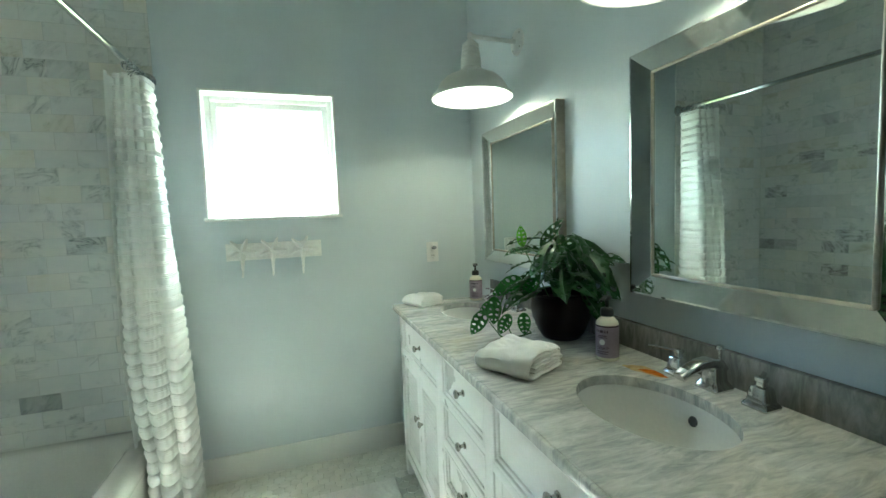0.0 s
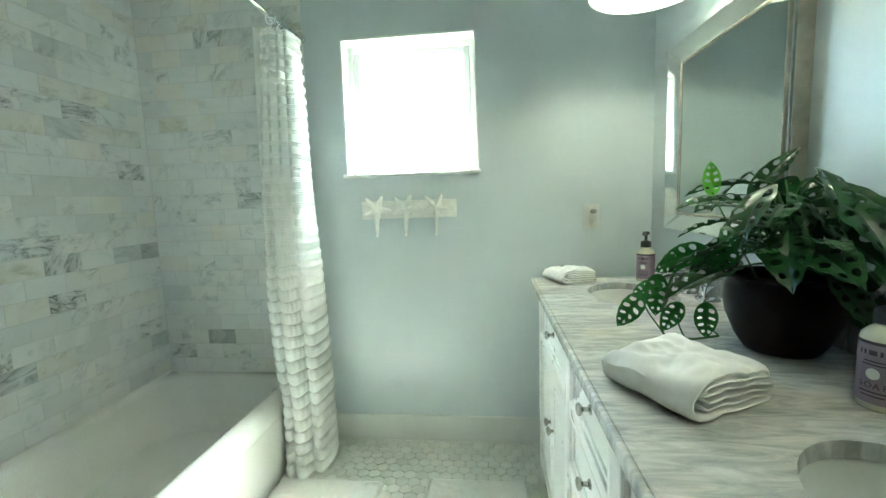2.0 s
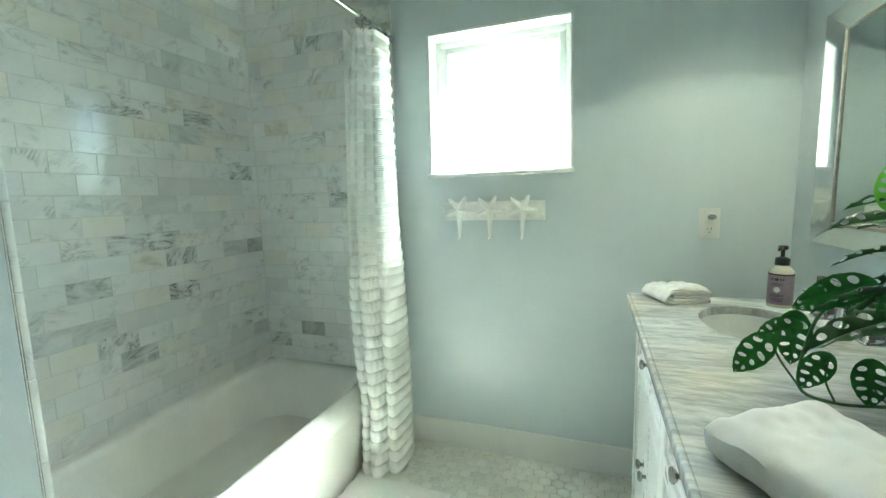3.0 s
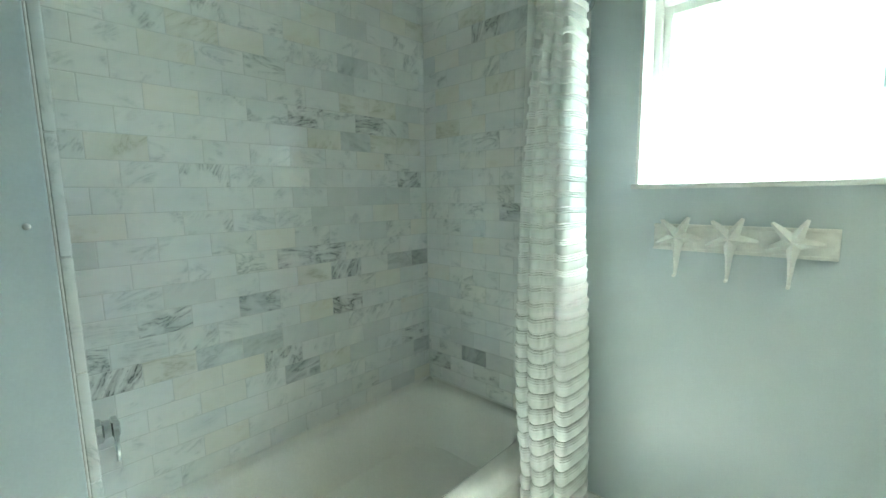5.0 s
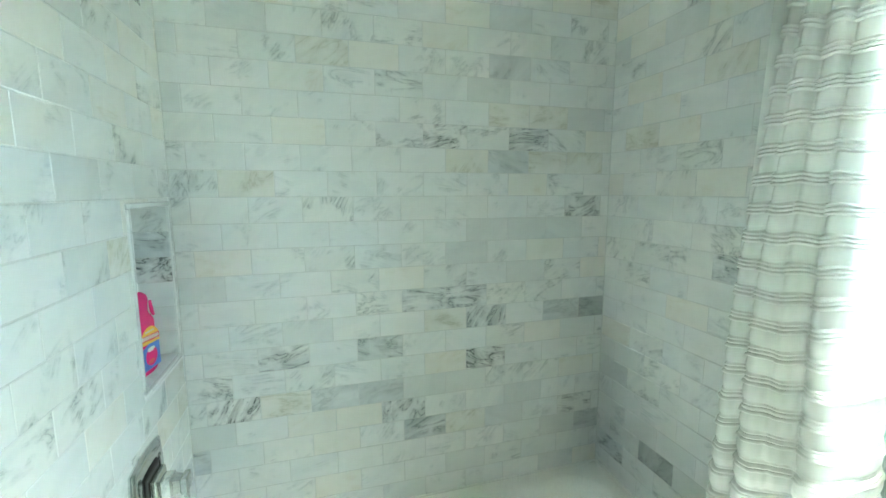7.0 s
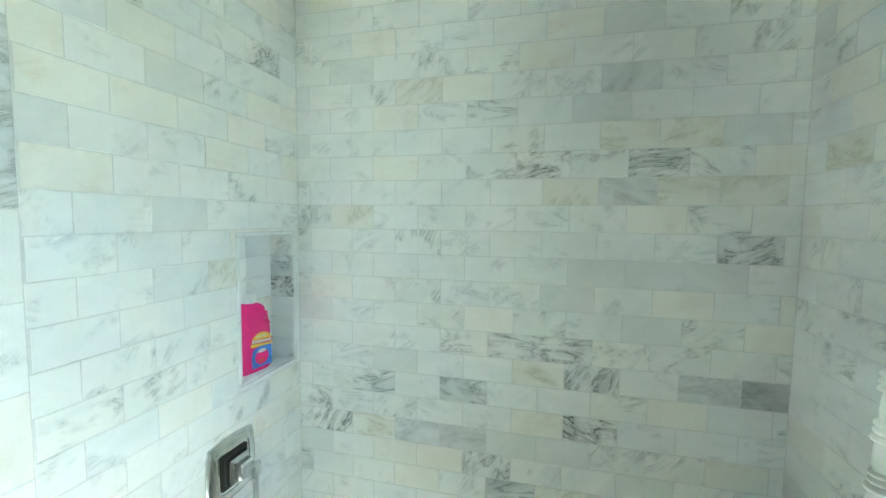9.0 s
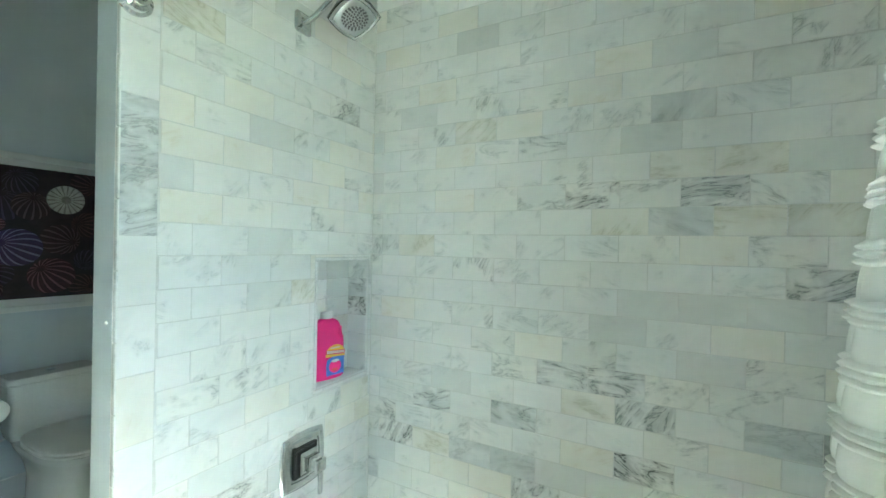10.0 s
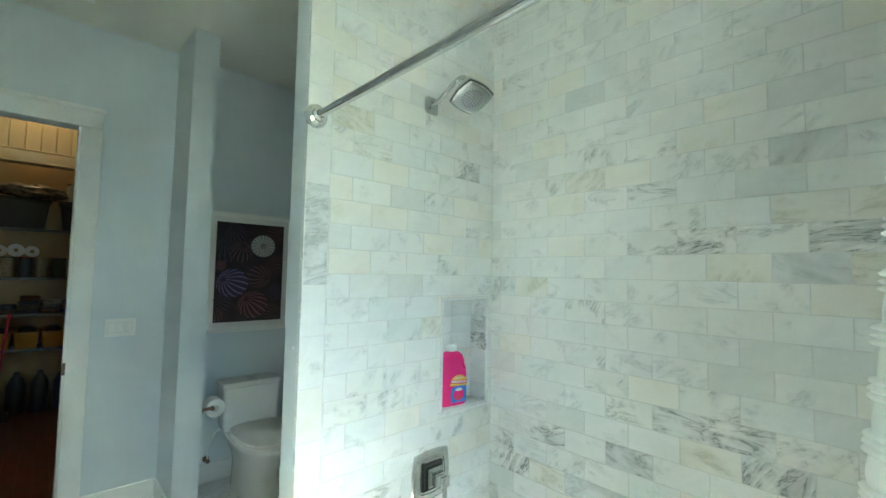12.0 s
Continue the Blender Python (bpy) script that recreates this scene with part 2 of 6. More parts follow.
def counter_marble(name, tone):
    """Grey-and-white marble with long wavy bands."""
    m, n, l, b = nodes_of(name)
    vec = coords(n, l, (1, 1, 1))
    mp = n.new("ShaderNodeMapping")
    mp.inputs["Rotation"].default_value = (0, 0, radians(16))
    mp.inputs["Scale"].default_value = (9.0, 40, 10)
    l.new(vec, mp.inputs["Vector"])
    fine = noise_tex(n, l, mp.outputs[0], 1.0, 7, 0.68, 1.8)
    broad = noise_tex(n, l, mp.outputs[0], 0.30, 5, 0.6, 1.4)
    mixed = n.new("ShaderNodeMath"); mixed.operation = "MULTIPLY_ADD"
    mixed.inputs[1].default_value = 0.55
    half = n.new("ShaderNodeMath"); half.operation = "MULTIPLY"; half.inputs[1].default_value = 0.45
    l.new(broad, half.inputs[0])
    l.new(fine, mixed.inputs[0]); l.new(half.outputs[0], mixed.inputs[2])
    bands = mixed.outputs[0]
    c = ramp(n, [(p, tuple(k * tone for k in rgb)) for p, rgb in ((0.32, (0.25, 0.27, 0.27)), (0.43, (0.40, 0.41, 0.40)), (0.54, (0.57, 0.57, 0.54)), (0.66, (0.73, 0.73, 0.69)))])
    l.new(bands, c.inputs[0])
    warmth = noise_tex(n, l, vec, 2.5, 3)
    w = n.new("ShaderNodeMapRange")
    w.inputs["From Min"].default_value, w.inputs["From Max"].default_value = 0.5, 0.75
    l.new(warmth, w.inputs["Value"])
    l.new(mixrgb(n, l, "MULTIPLY", w.outputs[0], c.outputs[0], (0.92, 0.82, 0.62)), b.inputs["Base Color"])
    b.inputs["Roughness"].default_value = 0.24
    return m


COUNTER = counter_marble("banded_marble", 1.0)
# the worktop's marble at half brightness: the backsplash's shade is in its colour
SPLASH = counter_marble("shaded_banded_marble", 0.50)


def cloth(name, rgb, through_light, share, sheer):
    """White curtain cloth that lets light through; sheer: the share that is open weave."""
    m, n, l, b = nodes_of(name)
    vec = coords(n, l)
    weave = noise_tex(n, l, vec, 300, 3)
    c = ramp(n, [(0.3, tuple(k * 0.93 for k in rgb)), (0.7, rgb)])
    l.new(noise_tex(n, l, vec, 18, 4), c.inputs[0])
    l.new(c.outputs[0], b.inputs["Base Color"])
    b.inputs["Roughness"].default_value = 0.9
    tr = n.new("ShaderNodeBsdfTranslucent")
    tr.inputs["Color"].default_value = (*through_light, 1)
    mx = n.new("ShaderNodeMixShader"); mx.inputs[0].default_value = share
    l.new(b.outputs[0], mx.inputs[1]); l.new(tr.outputs[0], mx.inputs[2])
    gaps = n.new("ShaderNodeBsdfTransparent")
    top = n.new("ShaderNodeMixShader"); top.inputs[0].default_value = sheer
    l.new(mx.outputs[0], top.inputs[1]); l.new(gaps.outputs[0], top.inputs[2])
    l.new(top.outputs[0], n["Material Output"].inputs["Surface"])
    bump(n, l, weave, b, 0.25, 0.001)
    return m


CLOTH = cloth("sheer_white_curtain_cloth", (0.92, 0.92, 0.88), (0.88, 0.90, 0.87), 0.36, 0.05)
CORDS = cloth("corded_white_curtain_cloth", (0.93, 0.93, 0.89), (0.88, 0.88, 0.86), 0.30, 0.0)


def leaf_green(name, rgb, back):
    m, n, l, b = nodes_of(name)
    vec = coords(n, l, spread=4)
    f = noise_tex(n, l, vec, 25, 4)
    c = ramp(n, [(0.3, rgb), (0.75, back)])
    l.new(f, c.inputs[0])
    l.new(c.outputs[0], b.inputs["Base Color"])
    b.inputs["Roughness"].default_value = 0.30
    b.inputs["Specular IOR Level"].default_value = 0.35
    tr = n.new("ShaderNodeBsdfTranslucent")
    tr.inputs["Color"].default_value = (*[k * 1.8 for k in back], 1)
    mx = n.new("ShaderNodeMixShader"); mx.inputs[0].default_value = 0.2
    l.new(b.outputs[0], mx.inputs[1]); l.new(tr.outputs[0], mx.inputs[2])
    l.new(mx.outputs[0], n["Material Output"].inputs["Surface"])
    return m


LEAF = leaf_green("dark_leaf", (0.009, 0.038, 0.008), (0.018, 0.072, 0.014))
# fresh green of the vine, brightened for the sunlight that falls on it
LEAF_MID = leaf_green("fresh_sunlit_leaf", (0.018, 0.085, 0.014), (0.035, 0.15, 0.025))
LEAF_NEW = leaf_green("young_leaf", (0.10, 0.30, 0.03), (0.16, 0.42, 0.05))


def glass():
    m, n, l, b = nodes_of("window_glass")
    b.inputs["Transmission Weight"].default_value = 1.0
    b.inputs["Roughness"].default_value = 0.0
    b.inputs["IOR"].default_value = 1.45
    b.inputs["Base Color"].default_value = (0.97, 1.0, 0.99, 1)
    return m


GLASS = glass()


def glowing(name, rgb, strength):
    m, n, l, b = nodes_of(name)
    b.inputs["Emission Color"].default_value = (*rgb, 1)
    b.inputs["Emission Strength"].default_value = strength
    return m


BULB = glowing("lit_bulb", (1.0, 0.85, 0.62), 1.2)


# ---- building blocks ----
def mesh_of(name, bm, material, smooth=True):
    me = bpy.data.meshes.new(name)
    bmesh.ops.recalc_face_normals(bm, faces=bm.faces)
    bm.to_mesh(me)
    bm.free()
    if material:
        me.materials.append(material)
    if smooth:
        me.shade_smooth()
        me.set_sharp_from_angle(angle=radians(38))
    return me


def part(name, bm, material, parent=None, label="", m=None, smooth=True):
    ob = new(name, mesh_of(name, bm, material, smooth))
    if parent:
        ob.parent = parent
    if m is not None:
        ob.matrix_basis = m
    if label:
        tagged(ob, label)
    return ob


def thing(name, x, y, z, label, category, group="", rz=0, kind=""):
    e = new(name)
    e.empty_display_size = 0.05
    e.matrix_basis = pose(x, y, z, 0, 0, rz)
    return tagged(e, label, category, group, kind)


def add_box(bm, lo, hi, bevel=0.0, segs=2, m=None):
    c = [(a + b) / 2 for a, b in zip(lo, hi)]
    s = [abs(b - a) for a, b in zip(lo, hi)]
    g = bmesh.ops.create_cube(bm, size=1, matrix=Matrix.Translation(c) @ Matrix.Diagonal((*s, 1)))
    vs = g["verts"]
    if bevel:
        es = list({e for v in vs for e in v.link_edges})
        r = bmesh.ops.bevel(bm, geom=es, offset=min(bevel, min(s) * 0.45), segments=segs, affect="EDGES", profile=0.5)
        vs = list({v for f in r["faces"] for v in f.verts} | {v for v in vs if v.is_valid})
    if m is not None:
        bmesh.ops.transform(bm, matrix=m, verts=vs)
    return bm


def boxes(*items, bevel=0.0, segs=2):
    bm = bmesh.new()
    for lo, hi in items:
        add_box(bm, lo, hi, bevel, segs)
    return bm


def box(lo, hi, bevel=0.0, segs=2):
    return boxes((lo, hi), bevel=bevel, segs=segs)


def add_lathe(bm, profile, segs=32, m=None):
    """Turns (radius, height) pairs round z."""
    rings = []
    for r, z in profile:
        if r < 1e-5:
            rings.append([bm.verts.new((0, 0, z))])
        else:
            rings.append([bm.verts.new((r * math.cos(a), r * math.sin(a), z)) for a in (2 * math.pi * i / segs for i in range(segs))])
    vs = [v for r in rings for v in r]
    for a, b in zip(rings, rings[1:]):
        for i in range(segs):
            j = (i + 1) % segs
            if len(a) == 1 and len(b) == 1:
                continue
            if len(a) == 1:
                bm.faces.new((a[0], b[i], b[j]))
            elif len(b) == 1:
                bm.faces.new((a[i], b[0], a[j]))
            else:
                bm.faces.new((a[i], b[i], b[j], a[j]))
    if m is not None:
        bmesh.ops.transform(bm, matrix=m, verts=vs)
    return bm


def lathe(profile, segs=32, m=None):
    return add_lathe(bmesh.new(), profile, segs, m)


def add_tube(bm, pts, radius, segs=10, cap=True):
    """A tube along a path; radius is one number or one for each point."""
    pts = [Vector(p) for p in pts]
    rad = [radius] * len(pts) if isinstance(radius, (int, float)) else radius
    rings, side = [], None
    for i, p in enumerate(pts):
        d = (pts[min(i + 1, len(pts) - 1)] - pts[max(i - 1, 0)]).normalized()
        if side is None:
            side = d.orthogonal().normalized()
        side = (side - d * side.dot(d)).normalized()
        up = d.cross(side)
        rings.append([bm.verts.new(p + rad[i] * (math.cos(a) * side + math.sin(a) * up)) for a in (2 * math.pi * k / segs for k in range(segs))])
    for a, b in zip(rings, rings[1:]):
        for i in range(segs):
            j = (i + 1) % segs
            bm.faces.new((a[i], a[j], b[j], b[i]))
    if cap:
        bm.faces.new(rings[0][::-1])
        bm.faces.new(rings[-1])
    return bm


def tube(pts, radius, segs=10):
    return add_tube(bmesh.new(), pts, radius, segs)


def bend(pts, steps=8):
    """A smooth path through points."""
    p = [Vector(q) for q in pts]
    p = [2 * p[0] - p[1]] + p + [2 * p[-1] - p[-2]]
    out = []
    for a, b, c, d in zip(p, p[1:], p[2:], p[3:]):
        for i in range(steps):
            t = i / steps
            out.append(0.5 * (2 * b + (c - a) * t + (2 * a - 5 * b + 4 * c - d) * t * t + (3 * b - a - 3 * c + d) * t ** 3))
    return out + [p[-2]]


def rounded(w, h, r, n=6):
    """Corner-rounded rectangle about the origin, as (x, y) pairs."""
    out = []
    for cx, cy, a0 in ((w / 2 - r, h / 2 - r, 0), (-w / 2 + r, h / 2 - r, 90), (-w / 2 + r, -h / 2 + r, 180), (w / 2 - r, -h / 2 + r, 270)):
        for i in range(n + 1):
            a = radians(a0 + 90 * i / n)
            out.append((cx + r * math.cos(a), cy + r * math.sin(a)))
    return out


def add_loft(bm, rings, cap=(True, True)):
    """Skins rings of equal count."""
    vr = [[bm.verts.new(p) for p in r] for r in rings]
    k = len(vr[0])
    for a, b in zip(vr, vr[1:]):
        for i in range(k):
            j = (i + 1) % k
            bm.faces.new((a[i], a[j], b[j], b[i]))
    if cap[0]:
        bm.faces.new(vr[0][::-1])
    if cap[1]:
        bm.faces.new(vr[-1])
    return bm


def loft(rings, cap=(True, True)):
    return add_loft(bmesh.new(), rings, cap)

# ---- the room ----
XB, YH, YW, XV, YC, TOP = -1.408, 0.7860, 2.265, 1.072, -1.46, 3.08
TILE_W, TILE_H, ROW0 = 0.155, 0.079, 0.354       # tile pitch, and the height of the lowest joint
EDGE = -0.541                                    # where the tiling ends towards the room
NX0, NX1, NZ0, NZ1, NDEEP = -1.378, -1.122, 1.006, 1.438, 0.09   # shower niche
WX0, WX1, WZ0, WZ1 = -0.365, 0.287, 1.366, 2.006  # window opening
YN = YW + 0.006                                  # painted face of the window wall


def setting(name, bm, material, label, smooth=False):
    return tagged(part(name, bm, material, None, "", None, smooth), label, name.split("_")[0], "", "structure")


floor_slab = setting("floor", box((-1.53, YC, -0.12), (XV, YN, -0.003)), FLOOR_GROUT, "pale grout bed of the hexagon tiled floor")
setting("ceiling", box((-1.7, YC - 0.12, TOP), (1.25, 2.45, TOP + 0.1)), CEIL, "plain white painted ceiling")
wall_west = setting("wall_west", box((XB - 0.16, YH - 0.1, -0.1), (XB - 0.001, YN, TOP)), GROUT, "shower back wall covered in marble tiles")
wall_north = setting("wall_north", boxes(
    ((XB - 0.16, YN, -0.1), (WX0, YN + 0.17, TOP)), ((WX1, YN, -0.1), (XV + 0.15, YN + 0.17, TOP)),
    ((WX0, YN, -0.1), (WX1, YN + 0.17, WZ0)), ((WX0, YN, WZ1), (WX1, YN + 0.17, TOP))), WALL, "pale blue-grey painted wall with a square window")
setting("wall_east", box((XV, YC, -0.1), (XV + 0.15, YN, TOP)), WALL, "pale blue-grey painted wall behind the vanity")
setting("wall_tile_bed", box((XB - 0.001, YW + 0.001, 0.30), (EDGE - 0.002, YN, TOP)), GROUT, "pale grout bed behind the tiles beside the window")
wall_shower = setting("wall_shower", boxes(
    ((-1.53, 0.69, -0.1), (NX0, YH - 0.001, TOP)), ((NX1, 0.69, -0.1), (EDGE - 0.003, YH - 0.001, TOP)),
    ((NX0, 0.69, -0.1), (NX1, YH - 0.001, NZ0)), ((NX0, 0.69, NZ1), (NX1, YH - 0.001, TOP)),
    ((NX0, 0.69, NZ0), (NX1, YH - NDEEP, NZ1))), GROUT, "partition between shower and toilet, tiled on one side")
setting("wall_toilet_back", box((-1.53, 0.683, -0.1), (EDGE - 0.003, 0.69, TOP)), WALL, "painted back of the shower partition")
setting("wall_toilet_side", box((-1.7, YC - 0.12, -0.1), (-1.53, 0.69, TOP)), WALL, "pale blue painted side wall of the toilet recess")
setting("wall_stub", box((-0.745, YC, -0.1), (-0.60, -1.0, TOP)), WALL, "short painted partition beside the toilet")
DX0, DX1, DZ = -0.102, 0.74, 2.42
setting("wall_south", boxes(
    ((-1.53, YC - 0.12, -0.1), (DX0, YC, TOP)), ((DX1, YC - 0.12, -0.1), (1.4, YC, TOP)), ((DX0, YC - 0.12, DZ), (DX1, YC, TOP))),
    WALL, "pale blue-grey painted wall with a tall doorway")
setting("trim_partition", box((EDGE - 0.003, 0.683, 0.0), (EDGE + 0.001, YH - 0.0155, TOP), 0.002), WALL, "painted end face of the shower partition")
edge_strip = thing("trim_tile_edge", EDGE, YH, 0, "rounded white marble edge strip of the shower tiling", "trim", kind="structure")
part("caulk_line", box((-0.003, -0.0155, 0.0), (0.0012, -0.0125, TOP), 0.001, 1), LABEL_WHITE, edge_strip)
me = mesh_of("edge_piece", box((-0.003, -0.0120, -0.0768), (0.0015, 0.0005, 0.0768), 0.0022, 2), M_WHITE)
for i in range(20):
    p = new("edge_piece", me)
    p.parent = edge_strip
    p.matrix_basis = pose(0, 0, 0.033 + 0.0775 + 0.155 * i)
# a small bump of paint, given the shape of a screw head
blob = thing("paint_blob", EDGE + 0.001, 0.748, 1.314, "small blob of paint on the partition end", "screw")
part("head", lathe([(0.0001, 0.004), (0.002, 0.0037), (0.0034, 0.0022), (0.0042, 0.0)], 16, pose(0, 0, 0, 0, 90, 0)), WHITE, blob)

# door casing
casing = thing("door_1", 0, 0, 0, "tall white painted door casing of an open doorway", "door casing", kind="structure")
for lo, hi in (((DX0 - 0.105, YC, 0), (DX0, YC + 0.02, DZ)), ((DX1, YC, 0), (DX1 + 0.105, YC + 0.02, DZ)), ((DX0 - 0.105, YC, DZ), (DX1 + 0.105, YC + 0.022, DZ + 0.105))):
    part("casing_board", box(lo, hi, 0.004), WHITE, casing)
part("casing_cap", box((DX0 - 0.115, YC, DZ + 0.105), (DX1 + 0.115, YC + 0.035, DZ + 0.128), 0.004), WHITE, casing)
part("jamb", box((DX0 - 0.001, YC - 0.121, 0), (DX0 + 0.014, YC - 0.001, DZ), 0.002), WHITE, casing)
part("strike_plate", box((DX0 + 0.0005, YC - 0.02, 0.89), (DX0 + 0.016, YC + 0.0205, 0.96), 0.001), BRONZE, casing, "dark bronze strike plate")


def baseboard(x0, y0, x1, y1):
    """A board 14 mm thick along a wall, with a rounded top."""
    d = 0.014
    lo, hi = (min(x0, x1), min(y0, y1)), (max(x0, x1), max(y0, y1))
    if x0 == x1:
        s = 1 if x0 < 0.3 else -1
        lo, hi = (min(x0, x0 + s * d), lo[1]), (max(x0, x0 + s * d), hi[1])
    else:
        s = 1 if y0 < 1 else -1
        lo, hi = (lo[0], min(y0, y0 + s * d)), (hi[0], max(y0, y0 + s * d))
    setting("baseboard", box((*lo, 0), (*hi, 0.136), 0.005), WHITE, "white painted wooden baseboard")


baseboard(-0.6, YN, XV, YN)
baseboard(-0.60, YC, DX0 - 0.105, YC)
baseboard(-0.60, YC + 0.014, -0.60, -1.0)
baseboard(-1.53, YC, -0.745, YC)
baseboard(-1.53, YC + 0.014, -1.53, 0.683)

# window
window = thing("window_1", 0, 0, 0, "small square white window, bright with daylight", "window", kind="structure")
FY = YN + 0.095
FW, SW = 0.036, 0.030                            # widths of the fixed frame and of the sash
for lo, hi in (((WX0, FY, WZ0), (WX0 + FW, FY + 0.05, WZ1)), ((WX1 - FW, FY, WZ0), (WX1, FY + 0.05, WZ1)),
               ((WX0 + FW, FY, WZ0), (WX1 - FW, FY + 0.05, WZ0 + 0.03)), ((WX0 + FW, FY, WZ1 - FW), (WX1 - FW, FY + 0.05, WZ1))):
    part("window_frame", box(lo, hi, 0.006), WHITE, window)
for lo, hi in (((WX0 + FW, FY + 0.012, WZ0 + 0.03), (WX0 + FW + SW, FY + 0.04, WZ1 - FW)), ((WX1 - FW - SW, FY + 0.012, WZ0 + 0.03), (WX1 - FW, FY + 0.04, WZ1 - FW)),
               ((WX0 + FW + SW, FY + 0.012, WZ1 - FW - SW), (WX1 - FW - SW, FY + 0.04, WZ1 - FW)), ((WX0 + FW + SW, FY + 0.012, WZ0 + 0.03), (WX1 - FW - SW, FY + 0.04, WZ0 + 0.03 + SW))):
    part("sash", box(lo, hi, 0.004), WHITE, window)
for lx, lz in ((0.190, 1.411), (0.236, 1.606)):
    part("latch", boxes(((lx - 0.014, FY + 0.008, lz - 0.007), (lx + 0.014, FY + 0.0118, lz + 0.007)), ((lx - 0.020, FY - 0.002, lz - 0.003), (lx + 0.006, FY + 0.009, lz + 0.004)), bevel=0.0015), PLASTIC_WHITE, window, "small white sash latch")
for lo, hi in (((WX0, YN - 0.001, WZ0 - 0.0), (WX0 + 0.012, FY, WZ1)), ((WX1 - 0.012, YN - 0.001, WZ0), (WX1, FY, WZ1)), ((WX0, YN - 0.001, WZ1 - 0.012), (WX1, FY, WZ1))):
    part("reveal_board", box(lo, hi, 0.002), WHITE, window)
part("window_sill", box((WX0 - 0.008, YN - 0.022, WZ0 - 0.014), (WX1 + 0.008, FY, WZ0 + 0.004), 0.004), WHITE, window)
pane = part("pane", box((WX0 + FW + SW - 0.004, FY + 0.022, WZ0 + 0.03 + SW - 0.004), (WX1 - FW - SW + 0.004, FY + 0.027, WZ1 - FW - SW + 0.004)), GLASS, window)
pane.visible_shadow = False
CAULK = plain("white_caulk", (0.74, 0.74, 0.70), 0.4, var=0.05, scale=20)
for lo, hi in (((XB - 0.002, YH, 0.354), (XB + 0.007, YW, 0.3635)), ((XB + 0.007, YH - 0.002, 0.354), (-0.62, YH + 0.007, 0.3635)), ((XB + 0.007, YW - 0.007, 0.354), (-0.62, YW + 0.002, 0.3635))):
    setting("trim_caulk", box(lo, hi, 0.004), CAULK, "white caulk bead where the tub meets the tiles")
# unseen ground; its green is picked to tint light bouncing up indoors
setting("ground", box((-60, 2.6, -3.2), (60, 120, -3.0)), TINT_GRASS, "unseen grassy ground added outside to tint bounced light")

# ---- tub ----
TX1, RIM = -0.612, 0.359
tub = thing("bathtub", XB, YH, 0, "glossy white alcove bathtub with a plain apron", "bathtub")
tw, tl = TX1 - XB, YW - YH


def ring(inset_x0, inset_x1, inset_y, z, r):
    w, h = tw - inset_x0 - inset_x1, tl - 2 * inset_y
    cx, cy = inset_x0 + w / 2, tl / 2
    return [(cx + px, cy + py, z) for px, py in rounded(w, h, r, 8)]


shell = loft([ring(0.0, 0.0135, 0.0, RIM - 0.080, 0.012), ring(0.0, 0.010, 0.0, RIM - 0.064, 0.012), ring(0.0, 0.010, 0.0, RIM - 0.050, 0.012), ring(0.0, 0.015, 0.0, RIM - 0.034, 0.012),
              ring(0.0, 0.024, 0.0, RIM - 0.019, 0.012), ring(0.0, 0.037, 0.0, RIM - 0.008, 0.012), ring(0.002, 0.053, 0.002, RIM - 0.002, 0.012), ring(0.004, 0.066, 0.004, RIM, 0.012),
              ring(0.050, 0.086, 0.060, RIM + 0.001, 0.13), ring(0.058, 0.100, 0.069, RIM - 0.004, 0.135), ring(0.065, 0.110, 0.076, RIM - 0.013, 0.14), ring(0.071, 0.117, 0.084, RIM - 0.030, 0.15),
              ring(0.085, 0.130, 0.11, 0.22, 0.16), ring(0.11, 0.150, 0.16, 0.11, 0.17), ring(0.17, 0.205, 0.24, 0.07, 0.15), ring(0.25, 0.27, 0.4, 0.062, 0.1)], (False, True))
part("basin", shell, ENAMEL, tub)
part("apron", loft([[(tw - 0.045, 0, 0), (tw - 0.025, 0, 0), (tw - 0.025, tl, 0), (tw - 0.045, tl, 0)], [(tw - 0.045, 0, 0.05), (tw - 0.016, 0, 0.05), (tw - 0.016, tl, 0.05), (tw - 0.045, tl, 0.05)],
                    [(tw - 0.045, 0, RIM - 0.11), (tw - 0.012, 0, RIM - 0.11), (tw - 0.012, tl, RIM - 0.11), (tw - 0.045, tl, RIM - 0.11)],
                    [(tw - 0.045, 0, RIM - 0.077), (tw - 0.0125, 0, RIM - 0.077), (tw - 0.0125, tl, RIM - 0.077), (tw - 0.045, tl, RIM - 0.077)]]), ENAMEL, tub)

# ---- vanity ----
VY0, VY1, VX0, CT = 0.275, 2.005, 0.53, 0.893
SINKS = ((0.805, 1.705), (0.797, 0.632))
vanity = thing("vanity_cabinet", 0, 0, 0, "white double vanity cabinet with louvred doors and nickel knobs", "cabinet")
part("carcass", boxes(((VX0 + 0.045, VY0 + 0.03, 0.12), (XV - 0.002, VY1 - 0.03, 0.14)), ((XV - 0.02, VY0 + 0.03, 0.14), (XV - 0.002, VY1 - 0.03, CT - 0.03)),
                      ((VX0 + 0.06, VY0 + 0.03, 0.14), (VX0 + 0.075, VY1 - 0.03, 0.60)), ((VX0 + 0.03, VY0 + 0.03, 0.60), (VX0 + 0.045, VY1 - 0.03, CT - 0.03))), CABINET, vanity)
for y0 in (VY0, VY1 - 0.022):
    part("side_panel", box((VX0 + 0.025, y0, 0.09), (XV - 0.002, y0 + 0.022, CT - 0.028), 0.002), CABINET, vanity)
